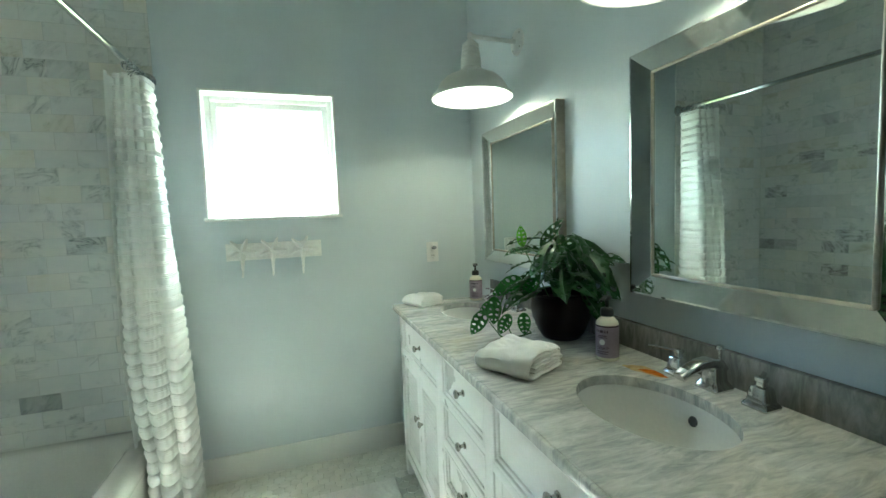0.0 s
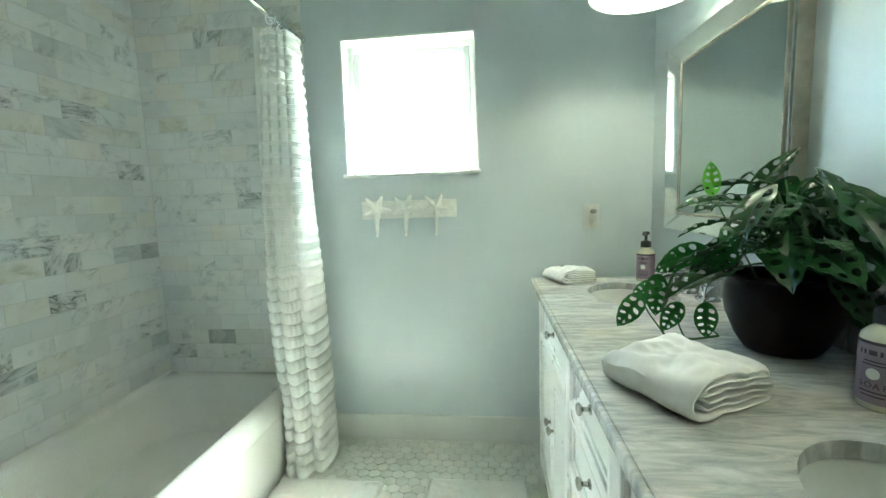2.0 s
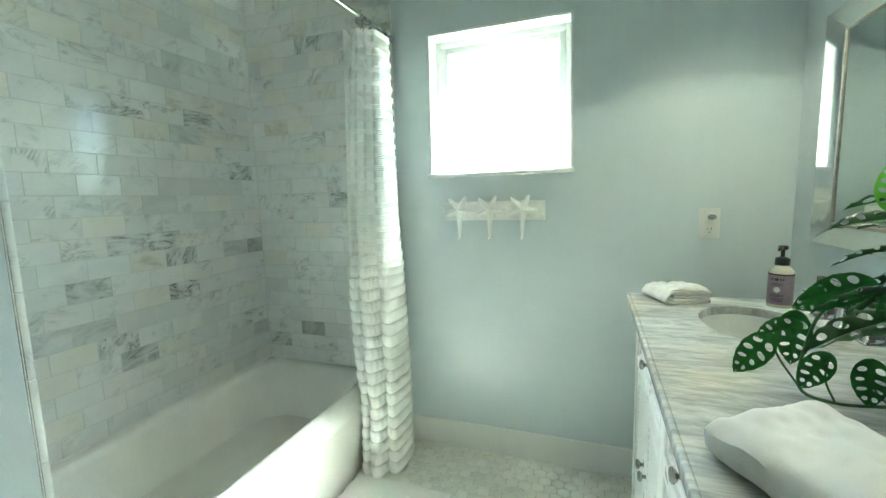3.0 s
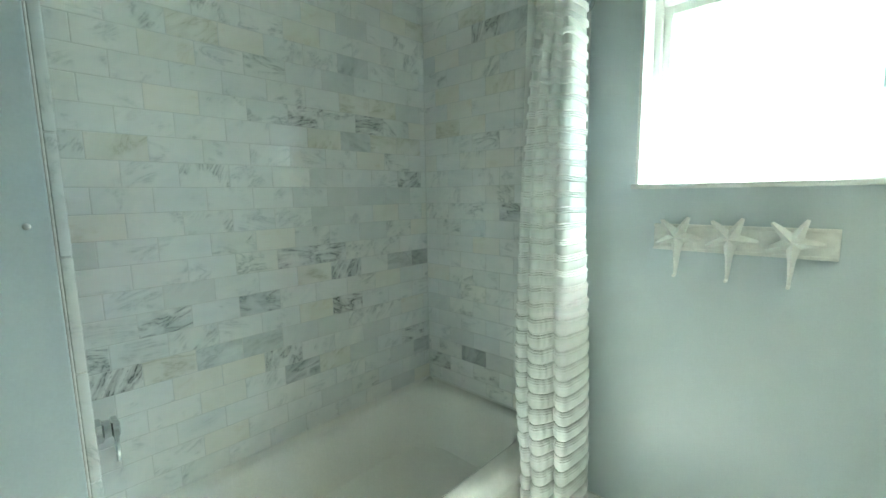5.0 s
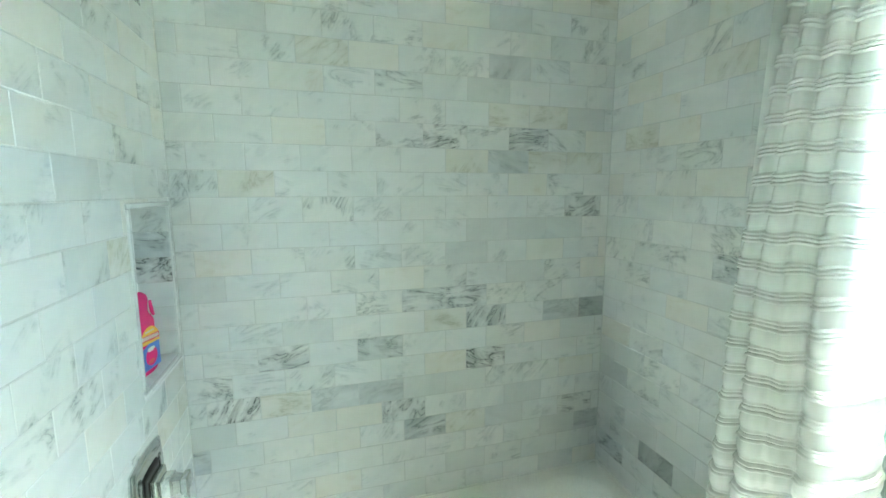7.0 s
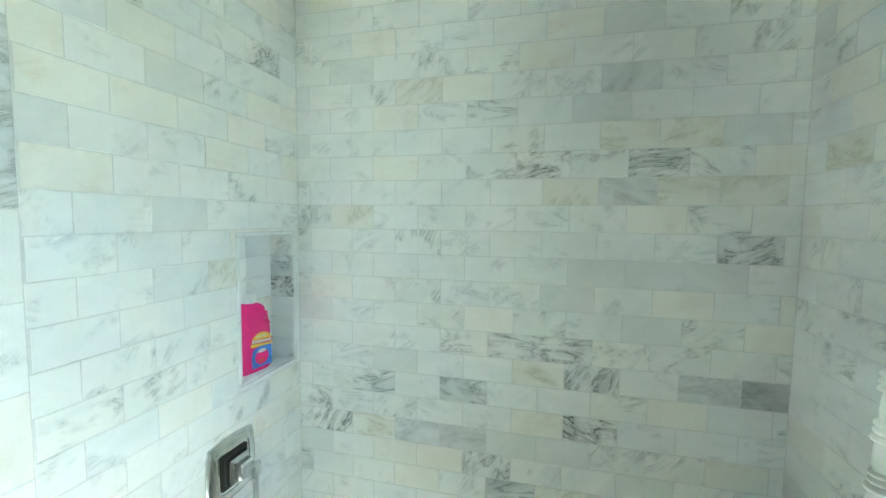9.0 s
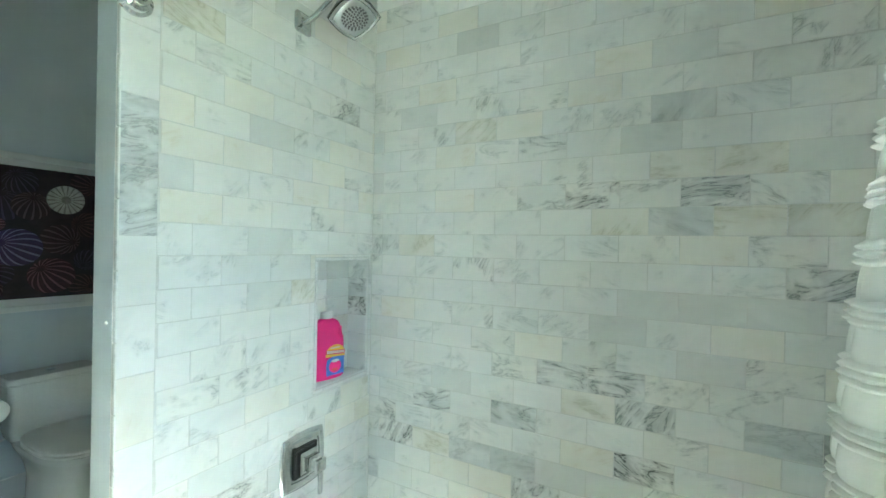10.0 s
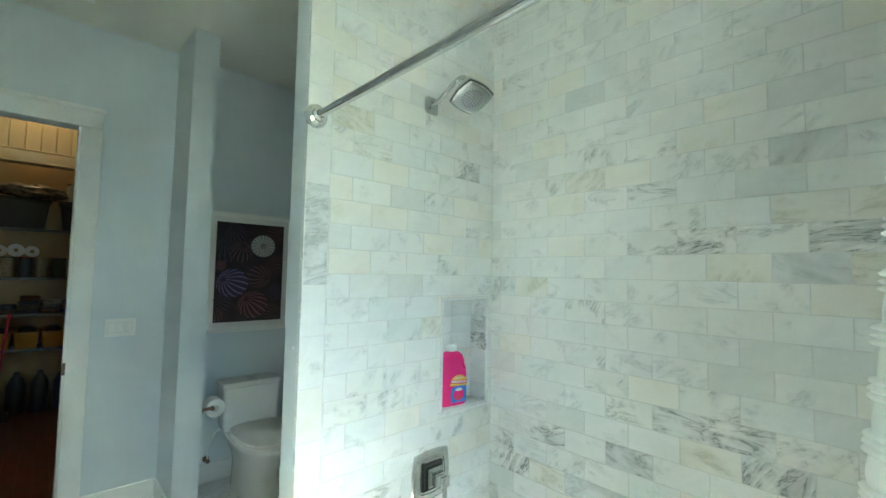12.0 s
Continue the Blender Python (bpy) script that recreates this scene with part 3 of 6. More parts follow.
for x0 in (VX0, XV - 0.05):
    for y0 in (VY0 - 0.006, VY1 - 0.044):
        part("leg", box((x0, y0, 0.0), (x0 + 0.045, y0 + 0.05, CT - 0.028), 0.003), CABINET, vanity)
BAYS = ((VY0 + 0.044, 0.905), (0.955, 1.335), (1.385, VY1 - 0.044))
for y0, y1 in ((0.905, 0.955), (1.335, 1.385)):
    part("stile", box((VX0, y0, 0.09), (VX0 + 0.025, y1, CT - 0.028), 0.002), CABINET, vanity)
for y0, y1 in BAYS:
    for z0, z1 in ((0.842, CT - 0.028), (0.09, 0.135)):
        part("rail", box((VX0, y0, z0), (VX0 + 0.025, y1, z1), 0.002), CABINET, vanity)


def knob(y, z, parent):
    k = part("knob", lathe([(0.0001, 0), (0.012, 0), (0.011, 0.003), (0.006, 0.006), (0.0052, 0.016), (0.010, 0.019), (0.0145, 0.024), (0.0145, 0.028), (0.010, 0.031), (0.0001, 0.032)], 20), NICKEL, parent, "brushed nickel knob")
    k.matrix_basis = pose(VX0 + 0.012, y, z, 0, -90, 0)
    return k


def moulding(bm, y0, y1, z0, z1, w, x0, x1):
    for lo, hi in (((x0, y0, z0), (x1, y0 + w, z1)), ((x0, y1 - w, z0), (x1, y1, z1)), ((x0, y0 + w, z0), (x1, y1 - w, z0 + w)), ((x0, y0 + w, z1 - w), (x1, y1 - w, z1))):
        add_box(bm, lo, hi, 0.002, 1)


def drawer(y0, y1, z0, z1):
    d = part("drawer_front", box((VX0 + 0.012, y0 + 0.024, z0 + 0.024), (VX0 + 0.028, y1 - 0.024, z1 - 0.024), 0.002), CABINET, vanity)
    bm = bmesh.new()
    moulding(bm, y0, y1, z0, z1, 0.012, VX0 - 0.001, VX0 + 0.026)
    moulding(bm, y0 + 0.012, y1 - 0.012, z0 + 0.012, z1 - 0.012, 0.0115, VX0 + 0.006, VX0 + 0.026)
    part("bead_moulding", bm, CABINET, d)
    knob((y0 + y1) / 2, (z0 + z1) / 2, d)


def louvre_door(y0, y1, z0, z1, knob_y):
    w = 0.045
    bm = bmesh.new()
    moulding(bm, y0, y1, z0, z1, w, VX0 + 0.004, VX0 + 0.024)
    d = part("louvred_door", bm, CABINET, vanity)
    n = int((z1 - z0 - 2 * w) / 0.022)
    me = mesh_of("slat", box((-0.012, y0 + w, -0.002), (0.012, y1 - w, 0.002), 0.001, 1), CABINET)
    for i in range(n):
        s = new("slat", me)
        s.parent = d
        s.matrix_basis = pose(VX0 + 0.014, 0, z0 + w + 0.011 + i * (z1 - z0 - 2 * w) / n, 0, -38, 0)
    knob(knob_y, z1 - 0.215, d)


for i in (0, 2):
    y0, y1 = BAYS[i]
    drawer(y0, y1, 0.67, 0.842)
    part("rail", box((VX0, y0, 0.64), (VX0 + 0.025, y1, 0.67), 0.002), CABINET, vanity)
    ym = (y0 + y1) / 2
    louvre_door(y0 + 0.002, ym - 0.001, 0.137, 0.638, ym - 0.03)
    louvre_door(ym + 0.001, y1 - 0.002, 0.137, 0.638, ym + 0.03)
y0, y1 = BAYS[1]
zs = (0.135, 0.325, 0.50, 0.67, 0.842)
for z0, z1 in zip(zs, zs[1:]):
    drawer(y0, y1, z0 + (0.012 if z0 > 0.2 else 0), z1 - 0.012 if z1 < 0.8 else z1)
for z in zs[1:-1]:
    part("rail", box((VX0, y0, z - 0.012), (VX0 + 0.025, y1, z + 0.012), 0.002), CABINET, vanity)

# worktop with two oval cut-outs
counter = thing("worktop", 0, 0, 0, "polished grey and white banded marble vanity worktop", "worktop")


def slab_with_holes(x0, x1, y0, y1, z0, z1, holes, rx, ry, n=48):
    """A slab with oval holes; between the holes it is cut into bays."""
    bm = bmesh.new()
    cuts = [y0, *[(a[1] + b[1]) / 2 for a, b in zip(sorted(holes, key=lambda h: h[1]), sorted(holes, key=lambda h: h[1])[1:])], y1]
    for (hx, hy), ya, yb in zip(sorted(holes, key=lambda h: h[1]), cuts, cuts[1:]):
        for z, flip in ((z1, False), (z0, True)):
            inner, outer = [], []
            for i in range(n):
                a = 2 * math.pi * i / n
                c, s = math.cos(a), math.sin(a)
                inner.append(bm.verts.new((hx + rx * c, hy + ry * s, z)))
                k = min(((x1 - hx) if c > 0 else (hx - x0)) / max(abs(c), 1e-6), ((yb - hy) if s > 0 else (hy - ya)) / max(abs(s), 1e-6))
                outer.append(bm.verts.new((hx + k * c, hy + k * s, z)))
            for i in range(n):
                j = (i + 1) % n
                bm.faces.new((inner[i], outer[i], outer[j], inner[j]))
            for cx, cy in ((x0, ya), (x1, ya), (x0, yb), (x1, yb)):
                near = sorted(range(n), key=lambda i: (outer[i].co.x - cx) ** 2 + (outer[i].co.y - cy) ** 2)[:2]
                p = bm.verts.new((cx, cy, z))
                try:
                    bm.faces.new((outer[near[0]], outer[near[1]], p))
                except ValueError:
                    pass
            if not flip:
                top_in = inner
            else:
                for i in range(n):
                    j = (i + 1) % n
                    bm.faces.new((top_in[i], top_in[j], inner[j], inner[i]))
    for a, b in (((x0, y0), (x1, y0)), ((x1, y0), (x1, y1)), ((x1, y1), (x0, y1)), ((x0, y1), (x0, y0))):
        bm.faces.new([bm.verts.new(p) for p in ((*a, z0), (*b, z0), (*b, z1), (*a, z1))])
    return bm


part("slab", slab_with_holes(0.507, XV - 0.001, VY0 - 0.008, VY1 + 0.008, CT - 0.026, CT, SINKS, 0.137, 0.19), COUNTER, counter, smooth=False)
part("front_edge", box((0.496, VY0 - 0.008, CT - 0.0258), (0.5075, VY1 + 0.008, CT + 0.0004), 0.0045, 3), COUNTER, counter)
part("backsplash", box((XV - 0.022, VY0 - 0.008, CT + 0.0005), (XV - 0.001, VY1 + 0.008, CT + 0.085), 0.002), SPLASH, counter, "banded marble backsplash, its shade put into the colour")
for name, mat_, r, lift, sx, sy, tag in (("stain_halo", HALO, 0.058, 0.0004, 0.946, 0.800, "pale tan stain"), ("stain", STAIN, 0.037, 0.0008, 0.953, 0.776, "amber rust stain")):
    bm = bmesh.new()
    rim = []
    for i in range(32):
        a = 2 * math.pi * i / 32
        k = r * (1 + 0.16 * math.sin(3 * a + 1) + 0.08 * math.sin(7 * a))
        rim.append((0.40 * k * math.cos(a), k * math.sin(a), 0))
    bm.faces.new([bm.verts.new(p) for p in rim])
    bmesh.ops.transform(bm, matrix=pose(sx, sy, CT + lift, 0, 0, 12), verts=bm.verts)
    part(name, bm, mat_, counter, tag)

for sx, sy in SINKS:
    sink = thing("sink", sx, sy, CT - 0.026, "white oval undermount ceramic sink set below the worktop", "sink", "vanity sinks")
    prof = [(1.06, 0.0), (1.0, -0.001), (0.985, -0.012), (0.95, -0.05), (0.86, -0.09), (0.66, -0.122), (0.36, -0.137), (0.11, -0.142)]
    part("bowl", loft([[(0.139 * f * math.cos(a), 0.192 * f * math.sin(a), z) for a in (2 * math.pi * i / 48 for i in range(48))] for f, z in prof], (False, True)), CERAMIC, sink)
    part("drain", lathe([(0.0001, 0.002), (0.014, 0.002), (0.018, 0.0), (0.021, -0.003)], 24, pose(0, 0, -0.139)), CHROME, sink, "chrome drain")
    part("overflow_hole", lathe([(0.0001, 0.001), (0.0095, 0.001), (0.0115, 0.0015), (0.0125, 0.0)], 20, pose(0.131, 0.0, -0.038, 0, -76, 0)), BLACK_PLASTIC, sink, "dark round overflow hole")


def faucet(x, y, z):
    f = thing("faucet", x, y, z, "chrome widespread basin tap with two lever handles", "tap", "vanity taps")
    for dy, turn in ((0.103, 22), (-0.112, -62)):
        h = part("handle", loft([[(px, py + dy, hz) for px, py in rounded(s, s, s * 0.12, 3)] for s, hz in ((0.056, 0), (0.056, 0.005), (0.050, 0.010), (0.042, 0.014), (0.036, 0.040), (0.030, 0.046), (0.017, 0.048), (0.016, 0.056), (0.021, 0.058), (0.021, 0.066))]), CHROME, f)
        bm = bmesh.new()
        add_box(bm, (-0.008, -0.005, 0.059), (0.078, 0.005, 0.065), 0.002, 2, Matrix.Translation((0, dy, 0)) @ pose(0, 0, 0, 0, 0, 90 + turn))
        part("lever", bm, CHROME, h)
    part("spout_base", loft([[(px, py, hz) for px, py in rounded(s, s, s * 0.12, 3)] for s, hz in ((0.062, 0), (0.062, 0.006), (0.052, 0.014), (0.042, 0.022), (0.038, 0.056))]), CHROME, f)
    path = [(0.014, 0.044), (0.004, 0.060), (-0.02, 0.067), (-0.050, 0.066), (-0.085, 0.057), (-0.112, 0.044)]
    rings = []
    for i, (px, pz) in enumerate(path):
        w, t = 0.038 - 0.002 * i, 0.030 - 0.0025 * i
        a = math.atan2(path[min(i + 1, 5)][1] - path[max(i - 1, 0)][1], path[min(i + 1, 5)][0] - path[max(i - 1, 0)][0])
        rings.append([(px - math.sin(a) * v * 1.0, u, pz + math.cos(a) * v) for u, v in rounded(w, t, 0.005, 3)])
    part("spout", loft(rings), CHROME, f)
    part("lift_rod", lathe([(0.0001, 0), (0.004, 0), (0.004, 0.03), (0.010, 0.033), (0.008, 0.042), (0.0001, 0.044)], 14, pose(0.018, 0, 0.062)), CHROME, f)


faucet(1.010, 0.645, CT)
faucet(0.997, 1.71, CT)


def mirror(y0, y1, z0, z1):
    m = thing("wall_mirror", XV, (y0 + y1) / 2, (z0 + z1) / 2, "silver-edged wall mirror hanging above the vanity sinks", "mirror", "vanity mirrors")
    w, h = (y1 - y0) / 2, (z1 - z0) / 2
    part("backing", box((-0.012, -w + 0.003, -h + 0.003), (-0.001, w - 0.003, h - 0.003)), SILVER, m)
    for lo, hi in (((-0.040, -w, -h), (-0.001, -w + 0.006, h)), ((-0.040, w - 0.006, -h), (-0.001, w, h)), ((-0.040, -w + 0.006, -h), (-0.001, w - 0.006, -h + 0.006)), ((-0.040, -w + 0.006, h - 0.006), (-0.001, w - 0.006, h))):
        part("side_strip", box(lo, hi, 0.001, 1), SILVER, m, "champagne silver edge")
    steps = ((0.0005, 0.040), (0.003, 0.044), (0.008, 0.044), (0.060, 0.016))
    for k in range(4):
        bm = bmesh.new()
        rows = []
        for s, d in steps:
            a, b = w - s, h - s
            c = [(-d, -a, -b), (-d, a, -b), (-d, a, b), (-d, -a, b)]
            rows.append((c[k], c[(k + 1) % 4]))
        vs = [[bm.verts.new(p) for p in r] for r in rows]
        for p, q in zip(vs, vs[1:]):
            bm.faces.new((p[0], p[1], q[1], q[0]))
        part("bevelled_strip", bm, BEVEL, m, "", None, False)
    bm = bmesh.new()
    a, b = w - 0.062, h - 0.062
    loop = [(-0.017, -a, -b), (-0.017, a, -b), (-0.017, a, b), (-0.017, -a, b)]
    for p, q in zip(loop, loop[1:] + loop[:1]):
        add_tube(bm, [p, q], 0.0045, 8)
    part("bead", bm, SILVER, m, "champagne silver bead")
    part("glass", box((-0.016, -a, -b), (-0.0125, a, b)), MIRROR, m, "", None, False)


mirror(1.325, 2.025, 1.086, 1.770)
mirror(0.308, 0.943, 1.078, 1.787)


def barn_light(y):
    s = thing("wall_lamp", XV, y, 2.12, "white enamel barn wall lamp, switched on", "wall lamp", "vanity lamps")
    part("wall_plate", lathe([(0.0001, 0.016), (0.02, 0.016), (0.03, 0.012), (0.055, 0.008), (0.058, 0.0)], 32, pose(0, 0, 0, 0, -90, 0)), WHITE, s)
    for i in range(4):
        a = radians(45 + 90 * i)
        part("screw", lathe([(0.0001, 0.003), (0.004, 0.002), (0.005, 0)], 10, pose(-0.0085, 0.044 * math.cos(a), 0.044 * math.sin(a), 0, -90, 0)), NICKEL, s)
    part("arm", tube(bend([(0, 0, 0), (-0.12, 0, 0.002), (-0.20, 0, 0.004), (-0.228, 0, 0.002), (-0.2365, 0, -0.012), (-0.237, 0, -0.03)], 6), 0.0095, 12), WHITE, s)
    part("finial", lathe([(0.012, 0), (0.012, 0.022), (0.0001, 0.024)], 14, pose(-0.237, 0, -0.006)), WHITE, s)
    part("neck", lathe([(0.0001, -0.012), (0.016, -0.014), (0.028, -0.028), (0.036, -0.034), (0.036, -0.048), (0.030, -0.050), (0.038, -0.053), (0.038, -0.066), (0.032, -0.068), (0.041, -0.071), (0.041, -0.086), (0.035, -0.088), (0.044, -0.091),
                              (0.045, -0.135), (0.052, -0.142), (0.052, -0.150), (0.046, -0.153)], 32, pose(-0.237, 0, 0)), WHITE, s)
    outer = [(0.046, -0.150), (0.075, -0.158), (0.115, -0.176), (0.140, -0.198), (0.155, -0.225), (0.163, -0.240), (0.176, -0.252), (0.180, -0.262)]
    inner = [(r - 0.003, z - 0.0035) for r, z in outer[::-1]]
    part("shade", lathe(outer + [(0.181, -0.266)] + inner, 56, pose(-0.237, 0, 0)), WHITE, s, "white enamel bell shade")
    part("bulb", lathe([(0.0001, -0.164), (0.018, -0.161), (0.027, -0.150), (0.027, -0.135), (0.017, -0.115), (0.013, -0.100)], 20, pose(-0.237, 0, 0)), BULB, s, "glowing bulb")


for by in BULB_Y:
    barn_light(by)

# ---- shower fittings ----
RODX, RODZ = -0.564, 2.020
rod = thing("shower_rod", RODX, YH, RODZ, "polished chrome shower curtain rod", "curtain rod")
part("pole", tube([(0, 0.004, 0), (0, YW - YH - 0.004, 0)], 0.0127, 20), CHROME, rod)
for y, s in ((0, 1), (YW - YH, -1)):
    part("flange", lathe([(0.0001, 0.0), (0.037, 0.0), (0.037, 0.006), (0.031, 0.010), (0.029, 0.018), (0.021, 0.022), (0.020, 0.032), (0.0135, 0.036)], 28, pose(0, y, 0, -90 * s, 0, 0)), CHROME, rod)

head = thing("shower_sprayer", -1.035, YH, 2.19, "chrome shower head with a square curved face", "shower head")
part("wall_flange", loft([[(px, d, pz) for px, pz in rounded(s, s, s * 0.2, 4)] for s, d in ((0.066, 0.0), (0.066, 0.004), (0.05, 0.010), (0.03, 0.014))]), FITTING, head)
part("arm", tube(bend([(0, 0.008, 0), (-0.012, 0.040, 0.020), (-0.024, 0.080, 0.056), (-0.031, 0.112, 0.078), (-0.035, 0.140, 0.079), (-0.036, 0.158, 0.060)], 6), 0.009, 12), FITTING, head)


def squarish(s, bow, z, n=8):
    """A square with outward-bowed sides."""
    c = [(s, s), (-s, s), (-s, -s), (s, -s)]
    out = []
    for (ax, ay), (bx, by) in zip(c, c[1:] + c[:1]):
        for i in range(n):
            t = i / n
            k = 1 + bow * math.sin(math.pi * t)
            out.append(((ax + (bx - ax) * t) * (k if abs(ax - bx) < 1e-6 else 1), (ay + (by - ay) * t) * (k if abs(ay - by) < 1e-6 else 1), z))
    return out


aim = Vector((0.20, 0.42, -0.88)).normalized()      # where the spray face looks
across = (Vector((1, 0, 0)) - aim * aim.x).normalized()
hm = Matrix.Translation(Vector((-0.036, 0.158, 0.060)) + aim * 0.090) @ Matrix((across, (-aim).cross(across), -aim)).transposed().to_4x4()
bm = loft([squarish(0.012, 0.1, 0.086), squarish(0.016, 0.1, 0.074), squarish(0.030, 0.12, 0.066), squarish(0.037, 0.14, 0.050), squarish(0.045, 0.15, 0.020), squarish(0.047, 0.15, 0.010), squarish(0.053, 0.16, 0.006), squarish(0.054, 0.16, 0.0), squarish(0.053, 0.16, -0.004), squarish(0.047, 0.16, -0.005), squarish(0.045, 0.16, -0.003)])
bmesh.ops.transform(bm, matrix=hm, verts=bm.verts)
part("face", bm, FITTING, head)
# dark ring added for the dark reflection along the chrome rim
bm = loft([squarish(0.0556, 0.16, 0.0050), squarish(0.0562, 0.16, 0.0040), squarish(0.0562, 0.16, -0.0005), squarish(0.0552, 0.16, -0.0015)], (False, False))
bmesh.ops.transform(bm, matrix=hm, verts=bm.verts)
part("edge_band", bm, plain("dark_edge_reflection", (0.16, 0.17, 0.17), 0.2, 1.0), head, "dark reflection round the face, made as a band")
bm = loft([squarish(0.0452, 0.16, -0.0025), squarish(0.0450, 0.16, -0.0050), squarish(0.0435, 0.16, -0.0058)], (False, True))
bmesh.ops.transform(bm, matrix=hm, verts=bm.verts)
spray = part("spray_plate", bm, plain("grey_spray_plate", (0.58, 0.60, 0.60), 0.22, 0.7), head)
bm = bmesh.new()
for r, n in ((0.007, 5), (0.015, 9), (0.023, 14), (0.031, 18), (0.037, 21)):
    for i in range(n):
        a = 2 * math.pi * i / n
        add_lathe(bm, [(0.0001, -0.0080), (0.0030, -0.0077), (0.0035, -0.0052)], 6, pose(r * math.cos(a), r * math.sin(a), 0))
bmesh.ops.transform(bm, matrix=hm, verts=bm.verts)
part("nozzles", bm, BLACK_PLASTIC, spray)

valve = thing("shower_valve", -1.068, YH, 0.80, "chrome shower valve with a square plate and lever", "shower valve")


def upright(pts, d):
    return [(x, d, z) for x, z, _ in pts]


part("plate", loft([upright(squarish(s, 0.10, 0), d) for s, d in ((0.082, 0.0), (0.083, 0.004), (0.080, 0.009), (0.070, 0.013), (0.056, 0.015), (0.054, 0.012))]), FITTING, valve)
part("recess", loft([upright(squarish(s, 0.02, 0), d) for s, d in ((0.047, 0.013), (0.047, 0.017), (0.042, 0.018), (0.040, 0.016))]), BLACK_PLASTIC, valve, "dark recessed panel")
part("hub", loft([upright(squarish(s, 0.02, 0), d) for s, d in ((0.034, 0.012), (0.034, 0.030), (0.028, 0.034), (0.022, 0.036), (0.022, 0.054), (0.017, 0.058), (0.015, 0.072), (0.019, 0.075), (0.019, 0.086), (0.015, 0.089))]), FITTING, valve)
part("lever", boxes(((-0.008, 0.076, -0.090), (0.008, 0.086, 0.0)), bevel=0.003), FITTING, valve)

# ---- shower curtain ----
curtain = thing("shower_curtain", RODX, 2.10, 0, "bunched white shower curtain with ruffled horizontal stripes", "curtain")
STRIPE = 0.053
STEPS = [0.015, 0.03] + [0.06 + 0.52 * i / 8 for i in range(8)] + [0.58 + 0.42 * i / 15 for i in range(15)]   # a puffed band, then three fine pleats
LOW = [(0.0, 0.95), (0.0, 0.55), (0.04, 0.20), (0.14, 0.06), (0.22, 0.20), (0.27, 0.34), (0.33, 0.14), (0.44, 0.0), (0.56, 0.04), (0.64, 0.24), (0.69, 0.44), (0.75, 0.34), (0.86, 0.27), (0.96, 0.38), (1.0, 0.62), (0.93, 0.84), (0.80, 0.95)]
HIGH = [(0.0, 0.95), (0.05, 0.62), (0.0, 0.34), (0.10, 0.12), (0.20, 0.22), (0.29, 0.18), (0.40, 0.02), (0.47, 0.10), (0.54, 0.26), (0.62, 0.18), (0.70, 0.22), (0.76, 0.40), (0.84, 0.34), (0.93, 0.42), (1.0, 0.60), (0.95, 0.80), (0.86, 0.95)]


def curtain_row(z):
    """The gathered cloth's outline at a height: broad soft folds below, smaller ones at the rings."""
    lo = np.interp(z, [0.0, 0.36, 0.55, 0.8, 1.2, 2.0], [-0.603, -0.603, -0.632, -0.652, -0.652, -0.628])
    hi = np.interp(z, [0.0, 0.5, 0.9, 1.3, 2.0], [-0.436, -0.448, -0.462, -0.488, -0.518])
    front = np.interp(z, [0.0, 0.7, 1.36, 1.65, 2.0], [1.895, 1.930, 1.955, 1.985, 2.025])
    back = np.interp(z, [0.0, 2.0], [2.17, 2.225])
    t = min(1.0, max(0.0, (z - 0.5) / 1.3))
    pts = []
    for k, ((ax, ay), (bx, by)) in enumerate(zip(LOW, HIGH)):
        sx = ax + (bx - ax) * t + 0.006 * math.sin(2.1 * z + 1.7 * k)
        sy = ay + (by - ay) * t + 0.009 * math.sin(2.9 * z + 2.3 * k)
        sy = sy if sy > 0.6 else sy * 0.65
        pts.append((lo + (hi - lo) * min(1, max(0, sx)), front + (back - front) * sy, 0))
    return bend(pts, 9)


bm = bmesh.new()
grid = []
heights = [0.025 + (band + f) * STRIPE for band in range(-1, 38) for f in STEPS]
for z in [h for h in heights if 0.02 < h < 1.986]:
    k = (z - 0.025) / STRIPE + 1e-6
    f, band = k - math.floor(k), math.floor(k)
    lower = min(1.0, max(0.0, (1.45 - z) / 0.75))
    span = 0.58 + 0.36 * lower                       # towards the hem the puffs take over from the pleats
    puff = math.sin(math.pi * f / span) ** (0.5 - 0.17 * lower) if 0 < f < span else 0.0
    pleat = abs(math.sin(math.pi * (f - 0.58) / 0.42 * 3)) ** 0.7 if f >= 0.58 else 0.0
    pts = curtain_row(z)
    n = len(pts)
    row = []
    for iu in range(n):
        t = pts[min(n - 1, iu + 1)] - pts[max(0, iu - 1)]
        t.normalize()
        gather = 0.0011 * math.sin(iu * 0.9 + 4 * band) + 0.0010 * math.sin(iu * 0.37 + 2.3 * band)
        push = puff * (0.0012 + 0.0098 * lower + gather * lower) + pleat * (0.0075 - 0.0062 * lower + 0.5 * gather)
        row.append(bm.verts.new((pts[iu].x - RODX + t.y * push, pts[iu].y - 2.10 - t.x * push, z + 0.0024 * math.sin(iu * 0.19 + 0.7 * band))))
    grid.append((row, f >= 0.575 or z < 0.90 + 0.02 * (band % 3)))
for (a, corded), (b, _) in zip(grid, grid[1:]):
    for i in range(len(a) - 1):
        bm.faces.new((a[i], a[i + 1], b[i + 1], b[i])).material_index = int(corded)
cloth_part = part("cloth", bm, CLOTH, curtain)
cloth_part.data.materials.append(CORDS)
bm = bmesh.new()
grid = []
